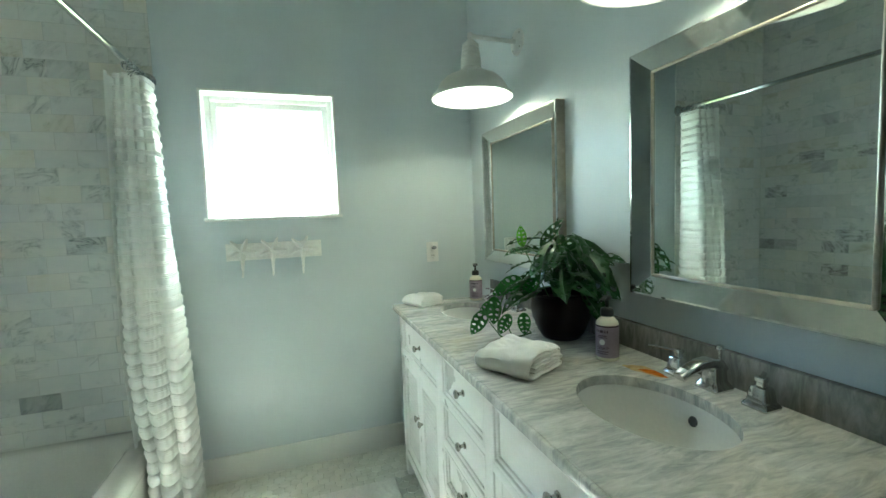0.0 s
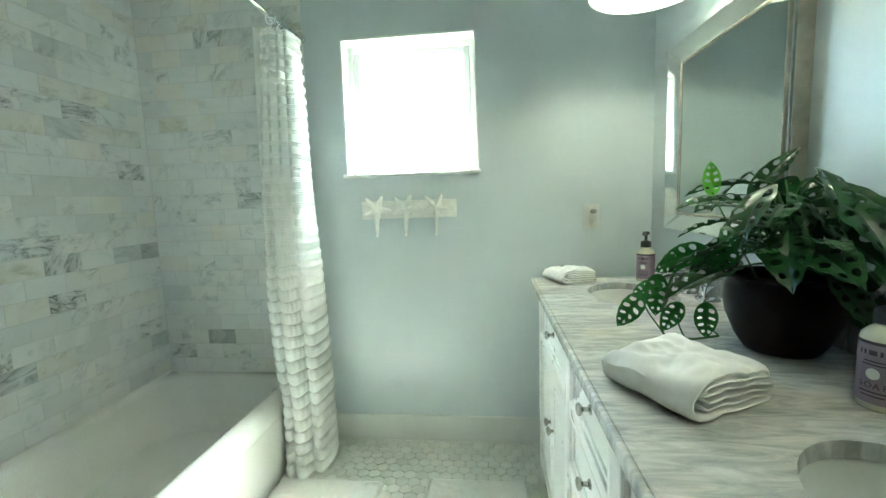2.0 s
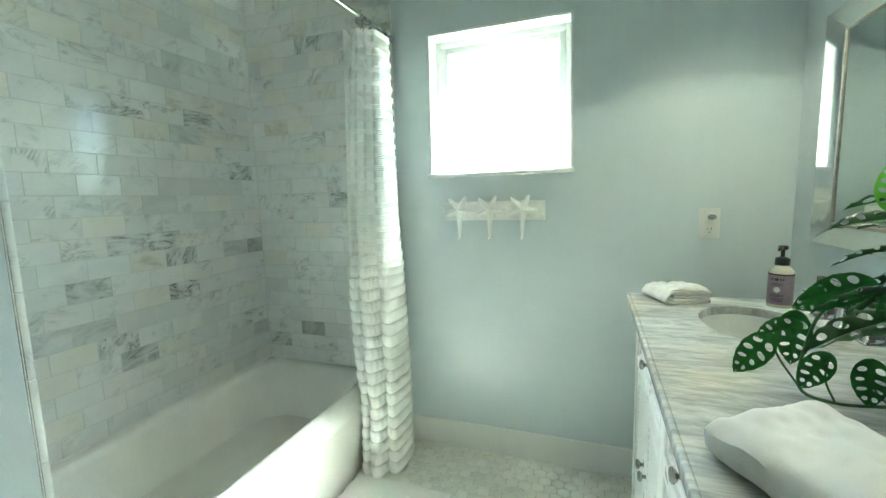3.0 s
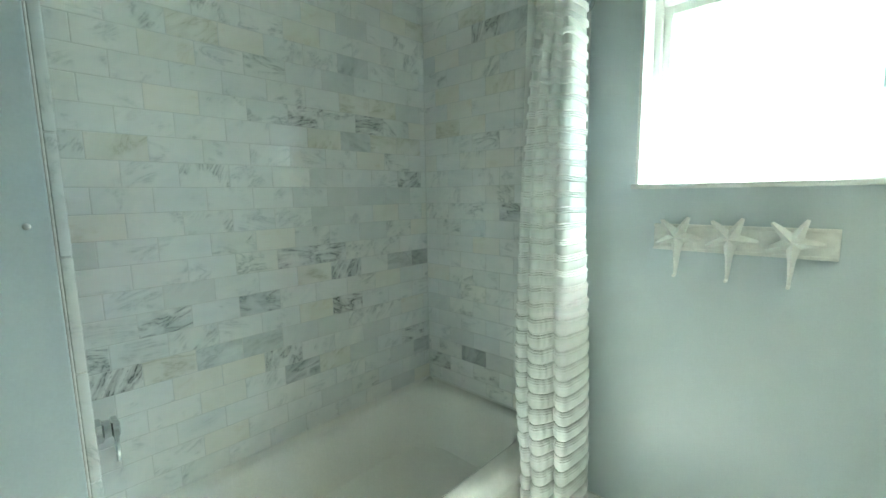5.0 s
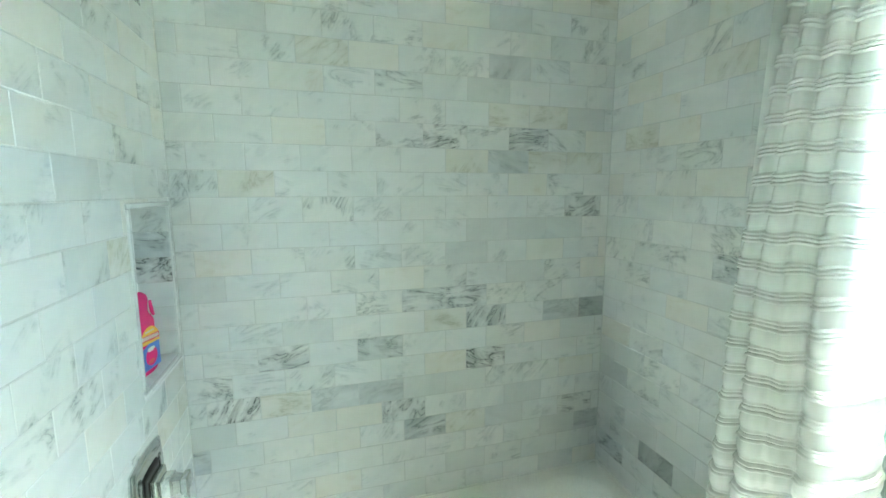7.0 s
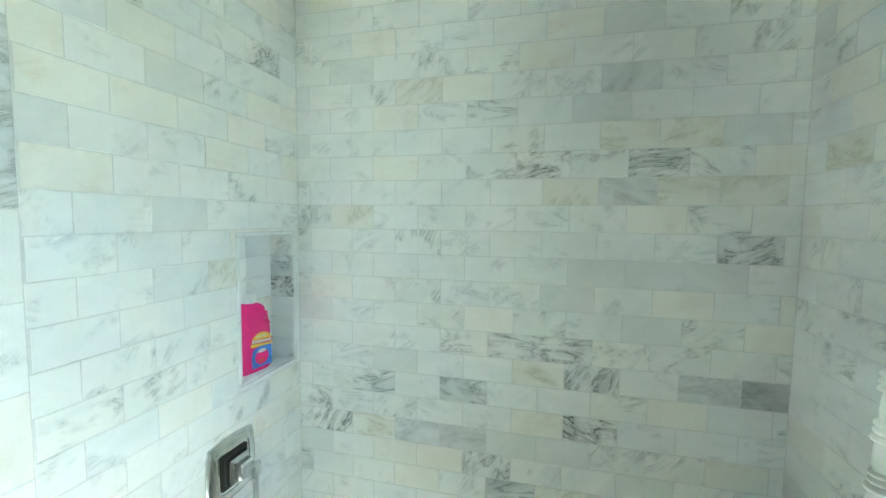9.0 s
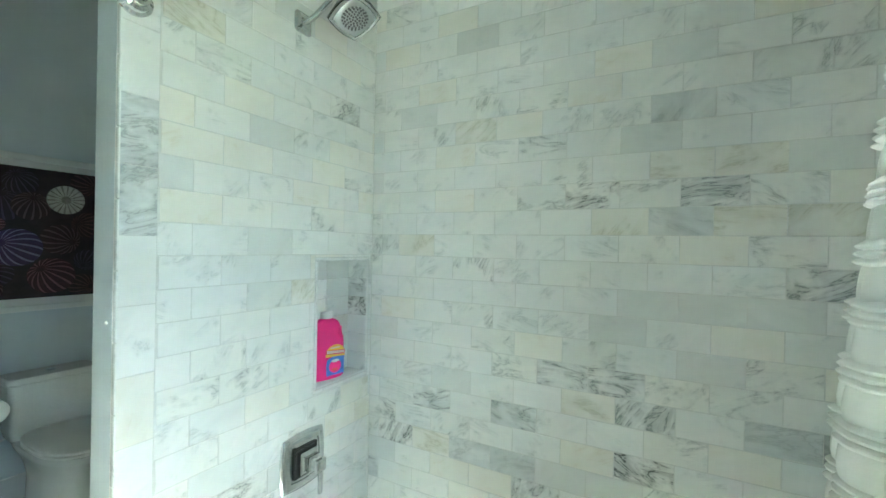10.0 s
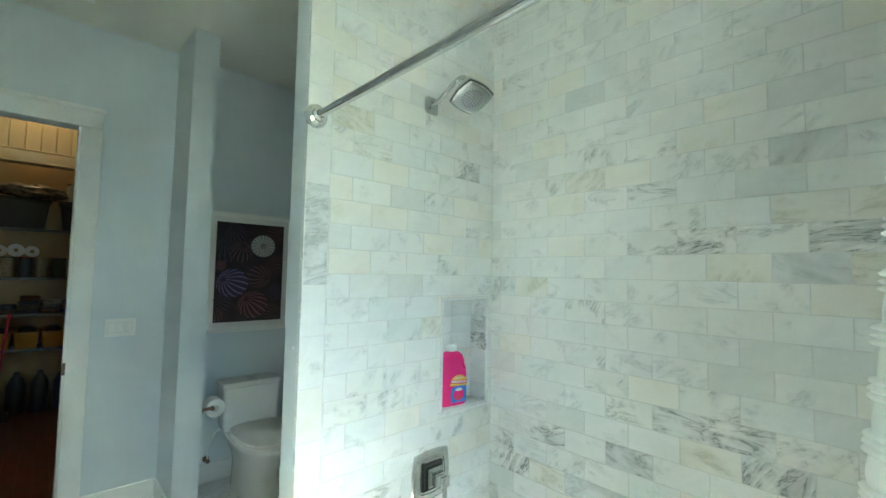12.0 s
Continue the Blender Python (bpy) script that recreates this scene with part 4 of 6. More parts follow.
for iz in range(41):
    z = 0.37 + 1.62 * iz / 40
    row = []
    for iu in range(25):
        u = iu / 24
        x = np.interp(z, [0.37, 0.8, 1.2, 2.0], [-0.672, -0.688, -0.678, -0.652]) - 0.012 * u + 0.005 * math.sin(14 * u)
        row.append(bm.verts.new((x - RODX, -0.075 + 0.19 * u, z)))
    grid.append(row)
for a, b in zip(grid, grid[1:]):
    for i in range(24):
        bm.faces.new((a[i], a[i + 1], b[i + 1], b[i]))
part("liner", bm, CLOTH, curtain, "thin white liner")
for i in range(10):
    bm = bmesh.new()
    y = -0.085 + 0.022 * i + 0.006 * math.sin(i * 3)
    tilt = 0.012 * math.sin(i * 2.3)
    loop = [(0.021 * math.cos(a), y + tilt * math.cos(a), RODZ - 0.008 + 0.024 * math.sin(a)) for a in (2 * math.pi * k / 20 for k in range(21))]
    add_tube(bm, loop, 0.0024, 8)
    for k in range(3):
        add_lathe(bm, [(0.0001, -0.005), (0.0045, -0.002), (0.0045, 0.002), (0.0001, 0.005)], 8, pose((k - 1) * 0.007, y, RODZ + 0.016 - 0.003 * abs(k - 1)))
    add_tube(bm, bend([(0.0, y, RODZ - 0.030), (0.006, y, RODZ - 0.040), (0.0, y, RODZ - 0.050)], 4), 0.002, 6)
    part("ring", bm, CHROME, curtain, "chrome roller ring")

# ---- things on the walls ----
rack = thing("starfish_hook_rack", -0.058, YN, 1.193, "white painted hook rack with three starfish", "hook rack")
part("board", box((-0.232, -0.016, -0.043), (0.232, -0.0005, 0.043), 0.003), PLASTER, rack)
for z in (-0.038, 0.038):
    part("edge_moulding", box((-0.232, -0.0215, z - 0.005), (0.232, -0.0155, z + 0.005), 0.0022, 3), PLASTER, rack)


def starfish_mesh():
    """Five ridged, tapering arms, the lower one drawn out."""
    bm = bmesh.new()
    arms = sorted(((134, 0.072), (66, 0.068), (-5, 0.068), (269, 0.118), (201, 0.066)), key=lambda k: k[0] % 360)
    arms = [(a % 360, L) for a, L in arms]
    top = bm.verts.new((0, -0.040, 0))

    def at(r, side, angle, depth):
        c, s = math.cos(radians(angle)), math.sin(radians(angle))
        return bm.verts.new((r * c - side * s, depth, r * s + side * c))
    valleys = []
    for i, (a, L) in enumerate(arms):
        b = arms[(i + 1) % 5][0] + (360 if i == 4 else 0)
        valleys.append([at(0.0245, 0, (a + b) / 2, d) for d in (-0.024, -0.010)])
    for i, (a, L) in enumerate(arms):
        before, after = valleys[i - 1], valleys[i]
        ridge = [at(L * f, 0, a, d) for f, d in ((0.45, -0.035), (0.75, -0.029), (1.0, -0.022))]
        slim = 0.75 if L > 0.1 else 1.0
        right, left = [[[at(L * f, side * w * slim, a, d) for d in (-0.021, -0.010)] for f, w in ((0.45, 0.0115), (0.75, 0.0078), (0.97, 0.0040))] for side in (-1, 1)]
        for side, start in ((right, before), (left, after)):
            chain = [start] + side
            spine = [top] + ridge
            for (p, pb), (q, qb), s0, s1 in zip(chain, chain[1:], spine, spine[1:]):
                bm.faces.new((p, q, s1, s0))
                bm.faces.new((pb, qb, q, p))
        bm.faces.new((right[2][0], left[2][0], ridge[2]))
        bm.faces.new((right[2][1], left[2][1], left[2][0], right[2][0]))
        bm.faces.new([before[1]] + [p[1] for p in right] + [p[1] for p in reversed(left)] + [after[1]])
    bm.faces.new([v[1] for v in valleys])
    return mesh_of("starfish", bm, STAR_WHITE)


star = starfish_mesh()
for dx in (-0.156, -0.012, 0.136):
    s = new("starfish", star)
    s.parent = rack
    s.matrix_basis = pose(dx, -0.004, 0.004) @ Matrix.Diagonal((1.04, 1.5, 1.04, 1))
    bm = tube(bend([(dx - 0.002, -0.022, -0.085), (dx - 0.003, -0.024, -0.112), (dx - 0.003, -0.032, -0.124), (dx - 0.003, -0.042, -0.124)], 5), [0.0055 - 0.0015 * i / 15 for i in range(16)], 10)
    add_lathe(bm, [(0.0001, -0.005), (0.004, -0.003), (0.005, 0.0), (0.004, 0.003), (0.0001, 0.005)], 12, pose(dx - 0.003, -0.044, -0.124))
    part("hook", bm, STAR_WHITE, rack)

outlet = thing("wall_outlet", 0.802, YN, 1.130, "white wall outlet with a small plugged-in night light", "outlet")
part("cover_plate", box((-0.036, -0.006, -0.058), (0.036, -0.0003, 0.058), 0.003), PLASTIC_WHITE, outlet)
part("socket", box((-0.017, -0.009, -0.050), (0.017, -0.005, 0.050), 0.002), PLASTIC_WHITE, outlet)
bm = bmesh.new()
for sx in (-0.006, 0.006):
    add_box(bm, (sx - 0.001, -0.0096, -0.026), (sx + 0.001, -0.0088, -0.016))
add_lathe(bm, [(0.0001, 0.0006), (0.0024, 0.0006), (0.0024, 0)], 10, pose(0, -0.009, -0.034, 90, 0, 0))
part("slots", bm, BLACK_PLASTIC, outlet)
night = part("night_light", box((-0.013, -0.030, 0.004), (0.014, -0.009, 0.044), 0.006, 3), PLASTIC_WHITE, outlet)
part("lens", lathe([(0.0001, 0.006), (0.010, 0.004), (0.0135, 0.0)], 24, pose(0.003, -0.030, 0.026, 90, 0, 0) @ Matrix.Diagonal((1.15, 0.8, 1, 1))), GREY_PLASTIC, night, "dark oval lens")

# ---- things on the worktop ----
def bottle_soap(x, y, turn):
    s = thing("soap_dispenser", x, y, CT, "cream soap pump bottle with a lilac label", "soap dispenser", "soap bottles", rz=turn)
    part("body", lathe([(0.0001, 0.001), (0.030, 0.001), (0.0325, 0.004), (0.0325, 0.108), (0.030, 0.116), (0.022, 0.125), (0.0165, 0.129), (0.0165, 0.136), (0.0001, 0.136)], 40), CREAM_SOAP, s)
    bm = bmesh.new()
    add_lathe(bm, [(0.0329, 0.012), (0.0331, 0.0122), (0.0331, 0.102), (0.0329, 0.1022)], 40)
    label = part("label", bm, LILAC, s, "lilac paper label")
    part("label_band", lathe([(0.0329, 0.1022), (0.0333, 0.1024), (0.0333, 0.107), (0.0328, 0.1072)], 40), INK, label)
    for z, half, h in ((0.090, 34, 0.0075), (0.077, 22, 0.002), (0.072, 26, 0.002), (0.030, 30, 0.002), (0.024, 26, 0.002)):
        bars = bmesh.new()
        pts = [(0.0334 * math.cos(radians(a)), 0.0334 * math.sin(radians(a))) for a in np.linspace(-half, half, 13)]
        lo = [bars.verts.new((px, py, z - h / 2)) for px, py in pts]
        hi = [bars.verts.new((px, py, z + h / 2)) for px, py in pts]
        for i in range(12):
            if h > 0.004 and i % 2 and i != 5:
                continue
            bars.faces.new((lo[i], lo[i + 1], hi[i + 1], hi[i]))
        part("print_bar", bars, INK, label)
    part("seal", lathe([(0.0001, 0.0006), (0.008, 0.0005), (0.0085, 0)], 20, pose(0.0333, 0, 0.058, 0, 90, 0)), LABEL_WHITE, label)
    for i, ch in enumerate("SOAP"):
        cu = bpy.data.curves.new("word", "FONT")
        cu.body, cu.size, cu.align_x, cu.extrude = ch, 0.0125, "CENTER", 0.0001
        t = new("word", cu)
        me = bpy.data.meshes.new_from_object(t)
        bpy.data.objects.remove(t)
        me.materials.append(INK)
        a = radians((i - 1.5) * 17)
        letter = new("letter", me)
        letter.parent = label
        letter.matrix_basis = pose(0.0334 * math.cos(a), 0.0334 * math.sin(a), 0.036, 90, 0, 90 + math.degrees(a))
    pump = part("pump", lathe([(0.019, 0.132), (0.019, 0.150), (0.0165, 0.154), (0.009, 0.157), (0.0055, 0.158), (0.0055, 0.178), (0.013, 0.180), (0.013, 0.190), (0.010, 0.192), (0.0001, 0.192)], 24), BLACK_PLASTIC, s, "black pump")
    part("spout", tube([(0, 0, 0.186), (0.022, 0, 0.187), (0.036, 0, 0.181)], [0.006, 0.0055, 0.004], 10), BLACK_PLASTIC, pump)


bottle_soap(0.921, 0.917, 205)
bottle_soap(0.925, 1.92, 235)


def towel(x, y, turn, wide, deep, height, layers, label):
    """A folded towel: one long cloth laid to and fro, seen end-on as soft loops."""
    t = thing("folded_towel", x, y, CT, label, "towel", "folded towels", rz=turn)
    pitch = height / layers
    left, right, inner = -wide / 2 + height / 2, wide / 2 - 0.006, -wide / 2 + height * 0.55
    level = [(k + 0.5) * pitch for k in range(layers)]
    mid = []

    def run(a, b, z, n):
        mid.extend((float(p), z) for p in np.linspace(a, b, n))

    def fold(at, z0, z1, way, n):
        r = (z1 - z0) / 2
        mid.extend((at + way * abs(r) * math.sin(a), z0 + r * (1 - math.cos(a))) for a in np.linspace(0, math.pi, n)[1:-1])

    # the outer turn wraps the rounded side; the rest is laid to and fro inside it
    run(inner, right, level[1], 14)
    fold(right, level[1], level[0], 1, 7)
    run(right, left, level[0], 24)
    fold(left, level[0], level[-1], -1, 12)
    run(left, right - 0.004, level[-1], 28)
    for k in range(layers - 1, 3, -2):
        fold(right - 0.004, level[k], level[k - 1], 1, 7)
        run(right - 0.004, inner, level[k - 1], 14)
        fold(inner, level[k - 1], level[k - 2], -1, 7)
        run(inner, right - 0.002, level[k - 2], 14)
    fold(right - 0.002, level[3], level[2], 1, 7)
    run(right - 0.002, inner + 0.004, level[2], 12)
    half = pitch * 0.465
    n = len(mid)
    normals = []
    for i in range(n):
        dx, dz = mid[min(i + 1, n - 1)][0] - mid[max(i - 1, 0)][0], mid[min(i + 1, n - 1)][1] - mid[max(i - 1, 0)][1]
        d = math.hypot(dx, dz)
        normals.append((-dz / d, dx / d))
    rings, slices = [], 56
    for q in range(slices + 1):
        v = q / slices
        end = min(v, 1 - v) * slices
        puff = 1.0 if end >= 3 else (0.30, 0.66, 0.88)[int(end)]
        py = (v - 0.5) * deep
        loop = []
        for sgn, order in ((1, range(n)), (-1, range(n - 1, -1, -1))):
            for i in order:
                (px, pz), (nx, nz) = mid[i], normals[i]
                h = half * puff
                if i in (0, n - 1):
                    h *= 0.45
                ax, az = px + sgn * nx * h, pz + sgn * nz * h
                up = az / height
                lump = noise.noise(Vector((ax * 16, py * 16, x * 9 + pz * 9))) * 0.013 + noise.noise(Vector((ax * 42, py * 42, y * 5 + pz * 25))) * 0.0050
                sag = -0.006 * up * (abs(2 * v - 1) ** 3) + 0.002 * up * (1 - (2 * ax / wide) ** 2)
                side = noise.noise(Vector((pz * 60, py * 9, x))) * 0.005
                loop.append((ax + side, py + noise.noise(Vector((ax * 20, pz * 70, y))) * 0.005, max(0.0006, az + (lump + sag) * (0.15 + up))))
        rings.append(loop)
    bm = bmesh.new()
    add_loft(bm, rings, (False, False))
    bm.verts.ensure_lookup_table()
    per = 2 * n
    for base in (0, slices * per):
        for i in range(n - 1):
            bm.faces.new([bm.verts[base + k] for k in (i, i + 1, per - 2 - i, per - 1 - i)])
    part("cloth", bm, TOWEL, t)
    return t


towel(0.648, 0.965, 29, 0.184, 0.180, 0.066, 6, "thick white terry hand towel folded in layers")
towel(0.642, 1.952, 24, 0.156, 0.150, 0.050, 6, "small white terry face towel, folded")

# ---- plant ----
rng = random.Random(7)
PX, PY = 0.935, 1.17
plant = thing("potted_plant", PX, PY, CT, "trailing green plant with holed leaves in a black pot", "plant")
part("pot", lathe([(0.0001, 0.001), (0.062, 0.001), (0.066, 0.004), (0.083, 0.030), (0.101, 0.075), (0.107, 0.110), (0.104, 0.138), (0.098, 0.152), (0.100, 0.158), (0.098, 0.162), (0.092, 0.160), (0.090, 0.150), (0.097, 0.120), (0.096, 0.10)], 56), BLACK, plant, "black glazed round pot")
part("soil", lathe([(0.0001, 0.142), (0.05, 0.141), (0.094, 0.135)], 32), SOIL, plant)


def leaf_mesh(L, W, droop, fold, mat_, seed, cells=4):
    """A broad leaf whose halves hold a row of long slit holes between the side veins."""
    r = random.Random(seed)
    bm = bmesh.new()

    def at(t, u, side):
        hw = W * math.sin(math.pi * min(1.0, max(0.0, t)) ** 0.62) ** 0.85
        px = (t + 0.34 * u * (1 - t) * t - 0.07 * u * (1 - t) ** 5) * L
        z = -droop * L * t * t + fold * hw * (u - 0.75 * u * u) + 0.05 * W * math.sin(2 * math.pi * cells * (t - 0.08) / 0.8) * u + 0.05 * W * math.sin(7 * t + seed) * u * u
        return (px, side * hw * u, z)

    def face(corners, side):
        bm.faces.new([bm.verts.new(at(t, u, side)) for t, u in corners])
    for side in (-1, 1):
        t0, t1, u0, u1 = 0.08, 0.88, 0.12, 0.84
        edge = [t0 + (t1 - t0) * k / (4 * cells) for k in range(4 * cells + 1)]
        for a, b in zip([0.0, 0.02, 0.05] + edge, [0.02, 0.05] + edge + [0.92, 0.96, 0.995]):
            if b > a:
                face(((a, 0), (b, 0), (b, u0), (a, u0)), side)
                face(((a, u1), (b, u1), (b, 1), (a, 1)), side)
        for a, b in ((0.0, 0.02), (0.02, 0.05), (0.05, t0), (t1, 0.92), (0.92, 0.96), (0.96, 0.995)):
            for k in range(4):
                face(((a, u0 + (u1 - u0) * k / 4), (b, u0 + (u1 - u0) * k / 4), (b, u0 + (u1 - u0) * (k + 1) / 4), (a, u0 + (u1 - u0) * (k + 1) / 4)), side)
        for c in range(cells):
            ca, cb = t0 + (t1 - t0) * c / cells, t0 + (t1 - t0) * (c + 1) / cells
            wide, long_ = (r.uniform(0.34, 0.60), r.uniform(0.62, 0.90)) if r.random() < 0.85 else (0.12, 0.20)
            shift = r.uniform(-0.12, 0.12)
            square = [(-1 + 0.5 * k, -1) for k in range(4)] + [(1, -1 + 0.5 * k) for k in range(4)] + [(1 - 0.5 * k, 1) for k in range(4)] + [(-1, 1 - 0.5 * k) for k in range(4)]
            spot = lambda p, q: ((ca + cb) / 2 + p * (cb - ca) / 2, (u0 + u1) / 2 + q * (u1 - u0) / 2)
            outer = [spot(p, q) for p, q in square]
            hole = [spot(wide * p / math.hypot(p, q), shift + long_ * q / math.hypot(p, q)) for p, q in square]
            for k in range(16):
                m = (k + 1) % 16
                face((outer[k], outer[m], hole[m], hole[k]), side)
    bmesh.ops.remove_doubles(bm, verts=bm.verts, dist=0.0002)
    bmesh.ops.recalc_face_normals(bm, faces=bm.faces)
    return mesh_of("leaf", bm, mat_)


LEAVES = [leaf_mesh(L, W, d, f, LEAF, i) for i, (L, W, d, f) in enumerate(((0.130, 0.034, 0.26, 0.50), (0.115, 0.031, 0.22, 0.55), (0.155, 0.041, 0.32, 0.45), (0.100, 0.027, 0.24, 0.60), (0.190, 0.050, 0.34, 0.40)))]
SLIM = leaf_mesh(0.125, 0.022, 0.12, 0.3, LEAF, 12)
YOUNG = leaf_mesh(0.072, 0.018, 0.10, 0.3, LEAF_NEW, 9, 4)
VINE = [leaf_mesh(L, W, 0.12, 0.22, LEAF_MID, i) for i, (L, W) in enumerate(((0.092, 0.028), (0.098, 0.029), (0.100, 0.030), (0.072, 0.023)))]


def leaf_at(base, direction, roll, which):
    """direction: where the leaf's tip points."""
    d = Vector(direction).normalized()
    side = Vector((0, 0, 1)).cross(d)
    if side.length < 1e-3:
        side = Vector((0, 1, 0))
    side.normalize()
    up = d.cross(side)
    m = Matrix((d, side, up)).transposed().to_4x4()
    ob = new("leaf", which)
    ob.parent = plant
    ob.matrix_basis = Matrix.Translation(base) @ m @ pose(0, 0, 0, roll, 0, 0)
    return ob


def leaf_facing(base, direction, normal, which):
    """direction: where the tip points; normal: where the upper side looks."""
    d = Vector(direction).normalized()
    up = Vector(normal)
    up = (up - d * up.dot(d)).normalized()
    m = Matrix((d, up.cross(d), up)).transposed().to_4x4()
    ob = new("leaf", which)
    ob.parent = plant
    ob.matrix_basis = Matrix.Translation(base) @ m
    return ob


def stalk(pts, r=0.0022):
    part("stem", tube(bend(pts, 6), r, 6), STEM, plant)


for i in range(50):
    a = 2.4 * i + rng.uniform(-0.3, 0.3)
    lay = i / 50
    reach = (0.03 + 0.115 * rng.random() ** 0.8) * (1.0 - 0.30 * lay)
    height = 0.180 + 0.185 * lay + rng.uniform(-0.02, 0.02)
    ca, sa = math.cos(a), math.sin(a)
    bx, by = ca * reach, sa * reach
    if PX + bx > XV - 0.055:
        bx = XV - 0.055 - PX - rng.uniform(0, 0.03)
    root = (ca * 0.03 * rng.random(), sa * 0.03 * rng.random(), 0.135)
    base = (bx, by, height)
    stalk([root, (bx * 0.35, by * 0.35, 0.15 + (height - 0.13) * 0.7), base], 0.0019)
    out = Vector((ca, sa, rng.uniform(-0.95, 0.25)))
    if PX + bx + out.x * 0.1 > XV - 0.015:
        out.x = min(out.x, (XV - 0.015 - PX - bx) / 0.1)
    leaf_at(base, out, rng.uniform(-28, 28), rng.choice(LEAVES[:4]))
# high shoots
stalk([(-0.03, 0.03, 0.14), (-0.09, 0.05, 0.27), (-0.12, 0.055, 0.335)], 0.002)
leaf_at((-0.12, 0.055, 0.330), (-0.05, 0.02, 1.0), 75, YOUNG)
stalk([(-0.01, 0.03, 0.14), (-0.04, 0.04, 0.29), (-0.05, 0.03, 0.34)], 0.002)
leaf_facing((-0.055, 0.03, 0.330), (0.55, -0.1, 0.7), (-0.6, -0.5, 0.5), SLIM)
# trailing vine on the worktop
stalk([(-0.07, 0.05, 0.14), (-0.13, 0.08, 0.19), (-0.17, 0.105, 0.15), (-0.19, 0.11, 0.085), (-0.205, 0.085, 0.012), (-0.17, 0.045, 0.006), (-0.125, -0.005, 0.03)], 0.0028)
stalk([(-0.205, 0.085, 0.012), (-0.225, 0.12, 0.05), (-0.235, 0.14, 0.085)], 0.002)
for b, d, k in (((-0.232, 0.14, 0.085), (-0.62, -0.05, -0.72), 1), ((-0.20, 0.13, 0.135), (-0.1, -0.1, -0.9), 1), ((-0.20, 0.115, 0.12), (-0.75, 0.1, -0.35), 3), ((-0.155, 0.09, 0.185), (-0.7, 0.2, -0.35), 3),
                ((-0.18, 0.055, 0.085), (-0.45, -0.15, -0.6), 3), ((-0.145, 0.01, 0.095), (-0.1, -0.2, -0.8), 3), ((-0.13, 0.06, 0.21), (-0.8, 0.1, -0.3), 1), ((-0.10, 0.0, 0.215), (-0.7, -0.1, -0.6), 3),
                ((0.045, -0.015, 0.265), (0.25, -0.85, -0.42), 4), ((0.030, 0.045, 0.315), (0.30, -0.95, -0.10), 4), ((0.0, -0.02, 0.30), (0.35, -0.85, 0.05), 2), ((0.06, -0.06, 0.17), (0.10, -0.6, -0.65), 0)):
    leaf_facing(b, d, (-0.5, -0.7, 0.5), (LEAVES if b[0] > -0.05 else VINE)[k])
stalk([(-0.17, 0.045, 0.006), (-0.182, 0.053, 0.04), (-0.18, 0.055, 0.075)], 0.0018)
stalk([(-0.125, -0.005, 0.03), (-0.14, 0.005, 0.05), (-0.145, 0.01, 0.085)], 0.0018)

# ---- bath mats ----
def bath_mat(x0, x1, y0, y1, label):
    t = thing("bath_mat", (x0 + x1) / 2, (y0 + y1) / 2, 0, label, "bath mat", "bath mats")
    bm = bmesh.new()
    nx, ny = 70, 110
    w, h = x1 - x0, y1 - y0
    rows = []
    for j in range(ny + 1):
        row = []
        for i in range(nx + 1):
            u, v = i / nx, j / ny
            edge = min(u * w, (1 - u) * w, v * h, (1 - v) * h)
            z = 0.004 + 0.016 * min(1, edge / 0.012) ** 0.5
            z += 0.0035 * noise.noise(Vector((u * w * 55, v * h * 55, x0))) + 0.003 * noise.noise(Vector((u * w * 14, v * h * 14, x0 * 3)))
            wob = 0.003 * noise.noise(Vector((u * w * 20, v * h * 20, 5)))
            row.append(bm.verts.new(((u - 0.5) * w + wob, (v - 0.5) * h + wob, max(0.002, z))))
        rows.append(row)
    for a, b in zip(rows, rows[1:]):
        for i in range(nx):
            bm.faces.new((a[i], a[i + 1], b[i + 1], b[i]))
    rim = [e for e in bm.edges if e.is_boundary]
    g = bmesh.ops.extrude_edge_only(bm, edges=rim)
    for v in g["geom"]:
        if isinstance(v, bmesh.types.BMVert):
            v.co.z = 0.0005
    part("tufted_top", bm, MAT, t)


bath_mat(-0.625, -0.157, 1.08, 1.915, "white tufted cotton bath mat beside the tub")
bath_mat(0.042, 0.462, 1.10, 1.95, "white tufted cotton bath mat before the vanity")

# ---- niche bottle ----
bottle = thing("bubble_bath_bottle", -1.224, YH - 0.050, NZ0 + 0.006, "bright pink plastic jug bottle with a white cap", "bottle", rz=-9)
bottle.scale = (1.32, 1.05, 0.975)


def oval(w, d, z, dx=0.0, n=36, p=0.72):
    out = []
    for i in range(n):
        a = 2 * math.pi * i / n
        c, s = math.cos(a), math.sin(a)
        out.append((dx + math.copysign(abs(c) ** p, c) * w, math.copysign(abs(s) ** p, s) * d, z))
    return out


part("body", loft([oval(w, d, z, dx) for w, d, z, dx in (
    (0.046, 0.021, 0.0, 0), (0.051, 0.0245, 0.006, 0), (0.051, 0.0245, 0.122, 0), (0.0505, 0.0245, 0.136, 0), (0.048, 0.024, 0.146, 0.002), (0.0445, 0.023, 0.154, 0.0055), (0.0425, 0.022, 0.164, 0.0075),
    (0.0425, 0.022, 0.176, 0.0075), (0.0435, 0.022, 0.188, 0.006), (0.042, 0.022, 0.198, 0.005), (0.036, 0.021, 0.208, 0.004), (0.026, 0.019, 0.216, 0.004), (0.018, 0.016, 0.220, 0.004), (0.0155, 0.0155, 0.223, 0.004))]), PINK, bottle)
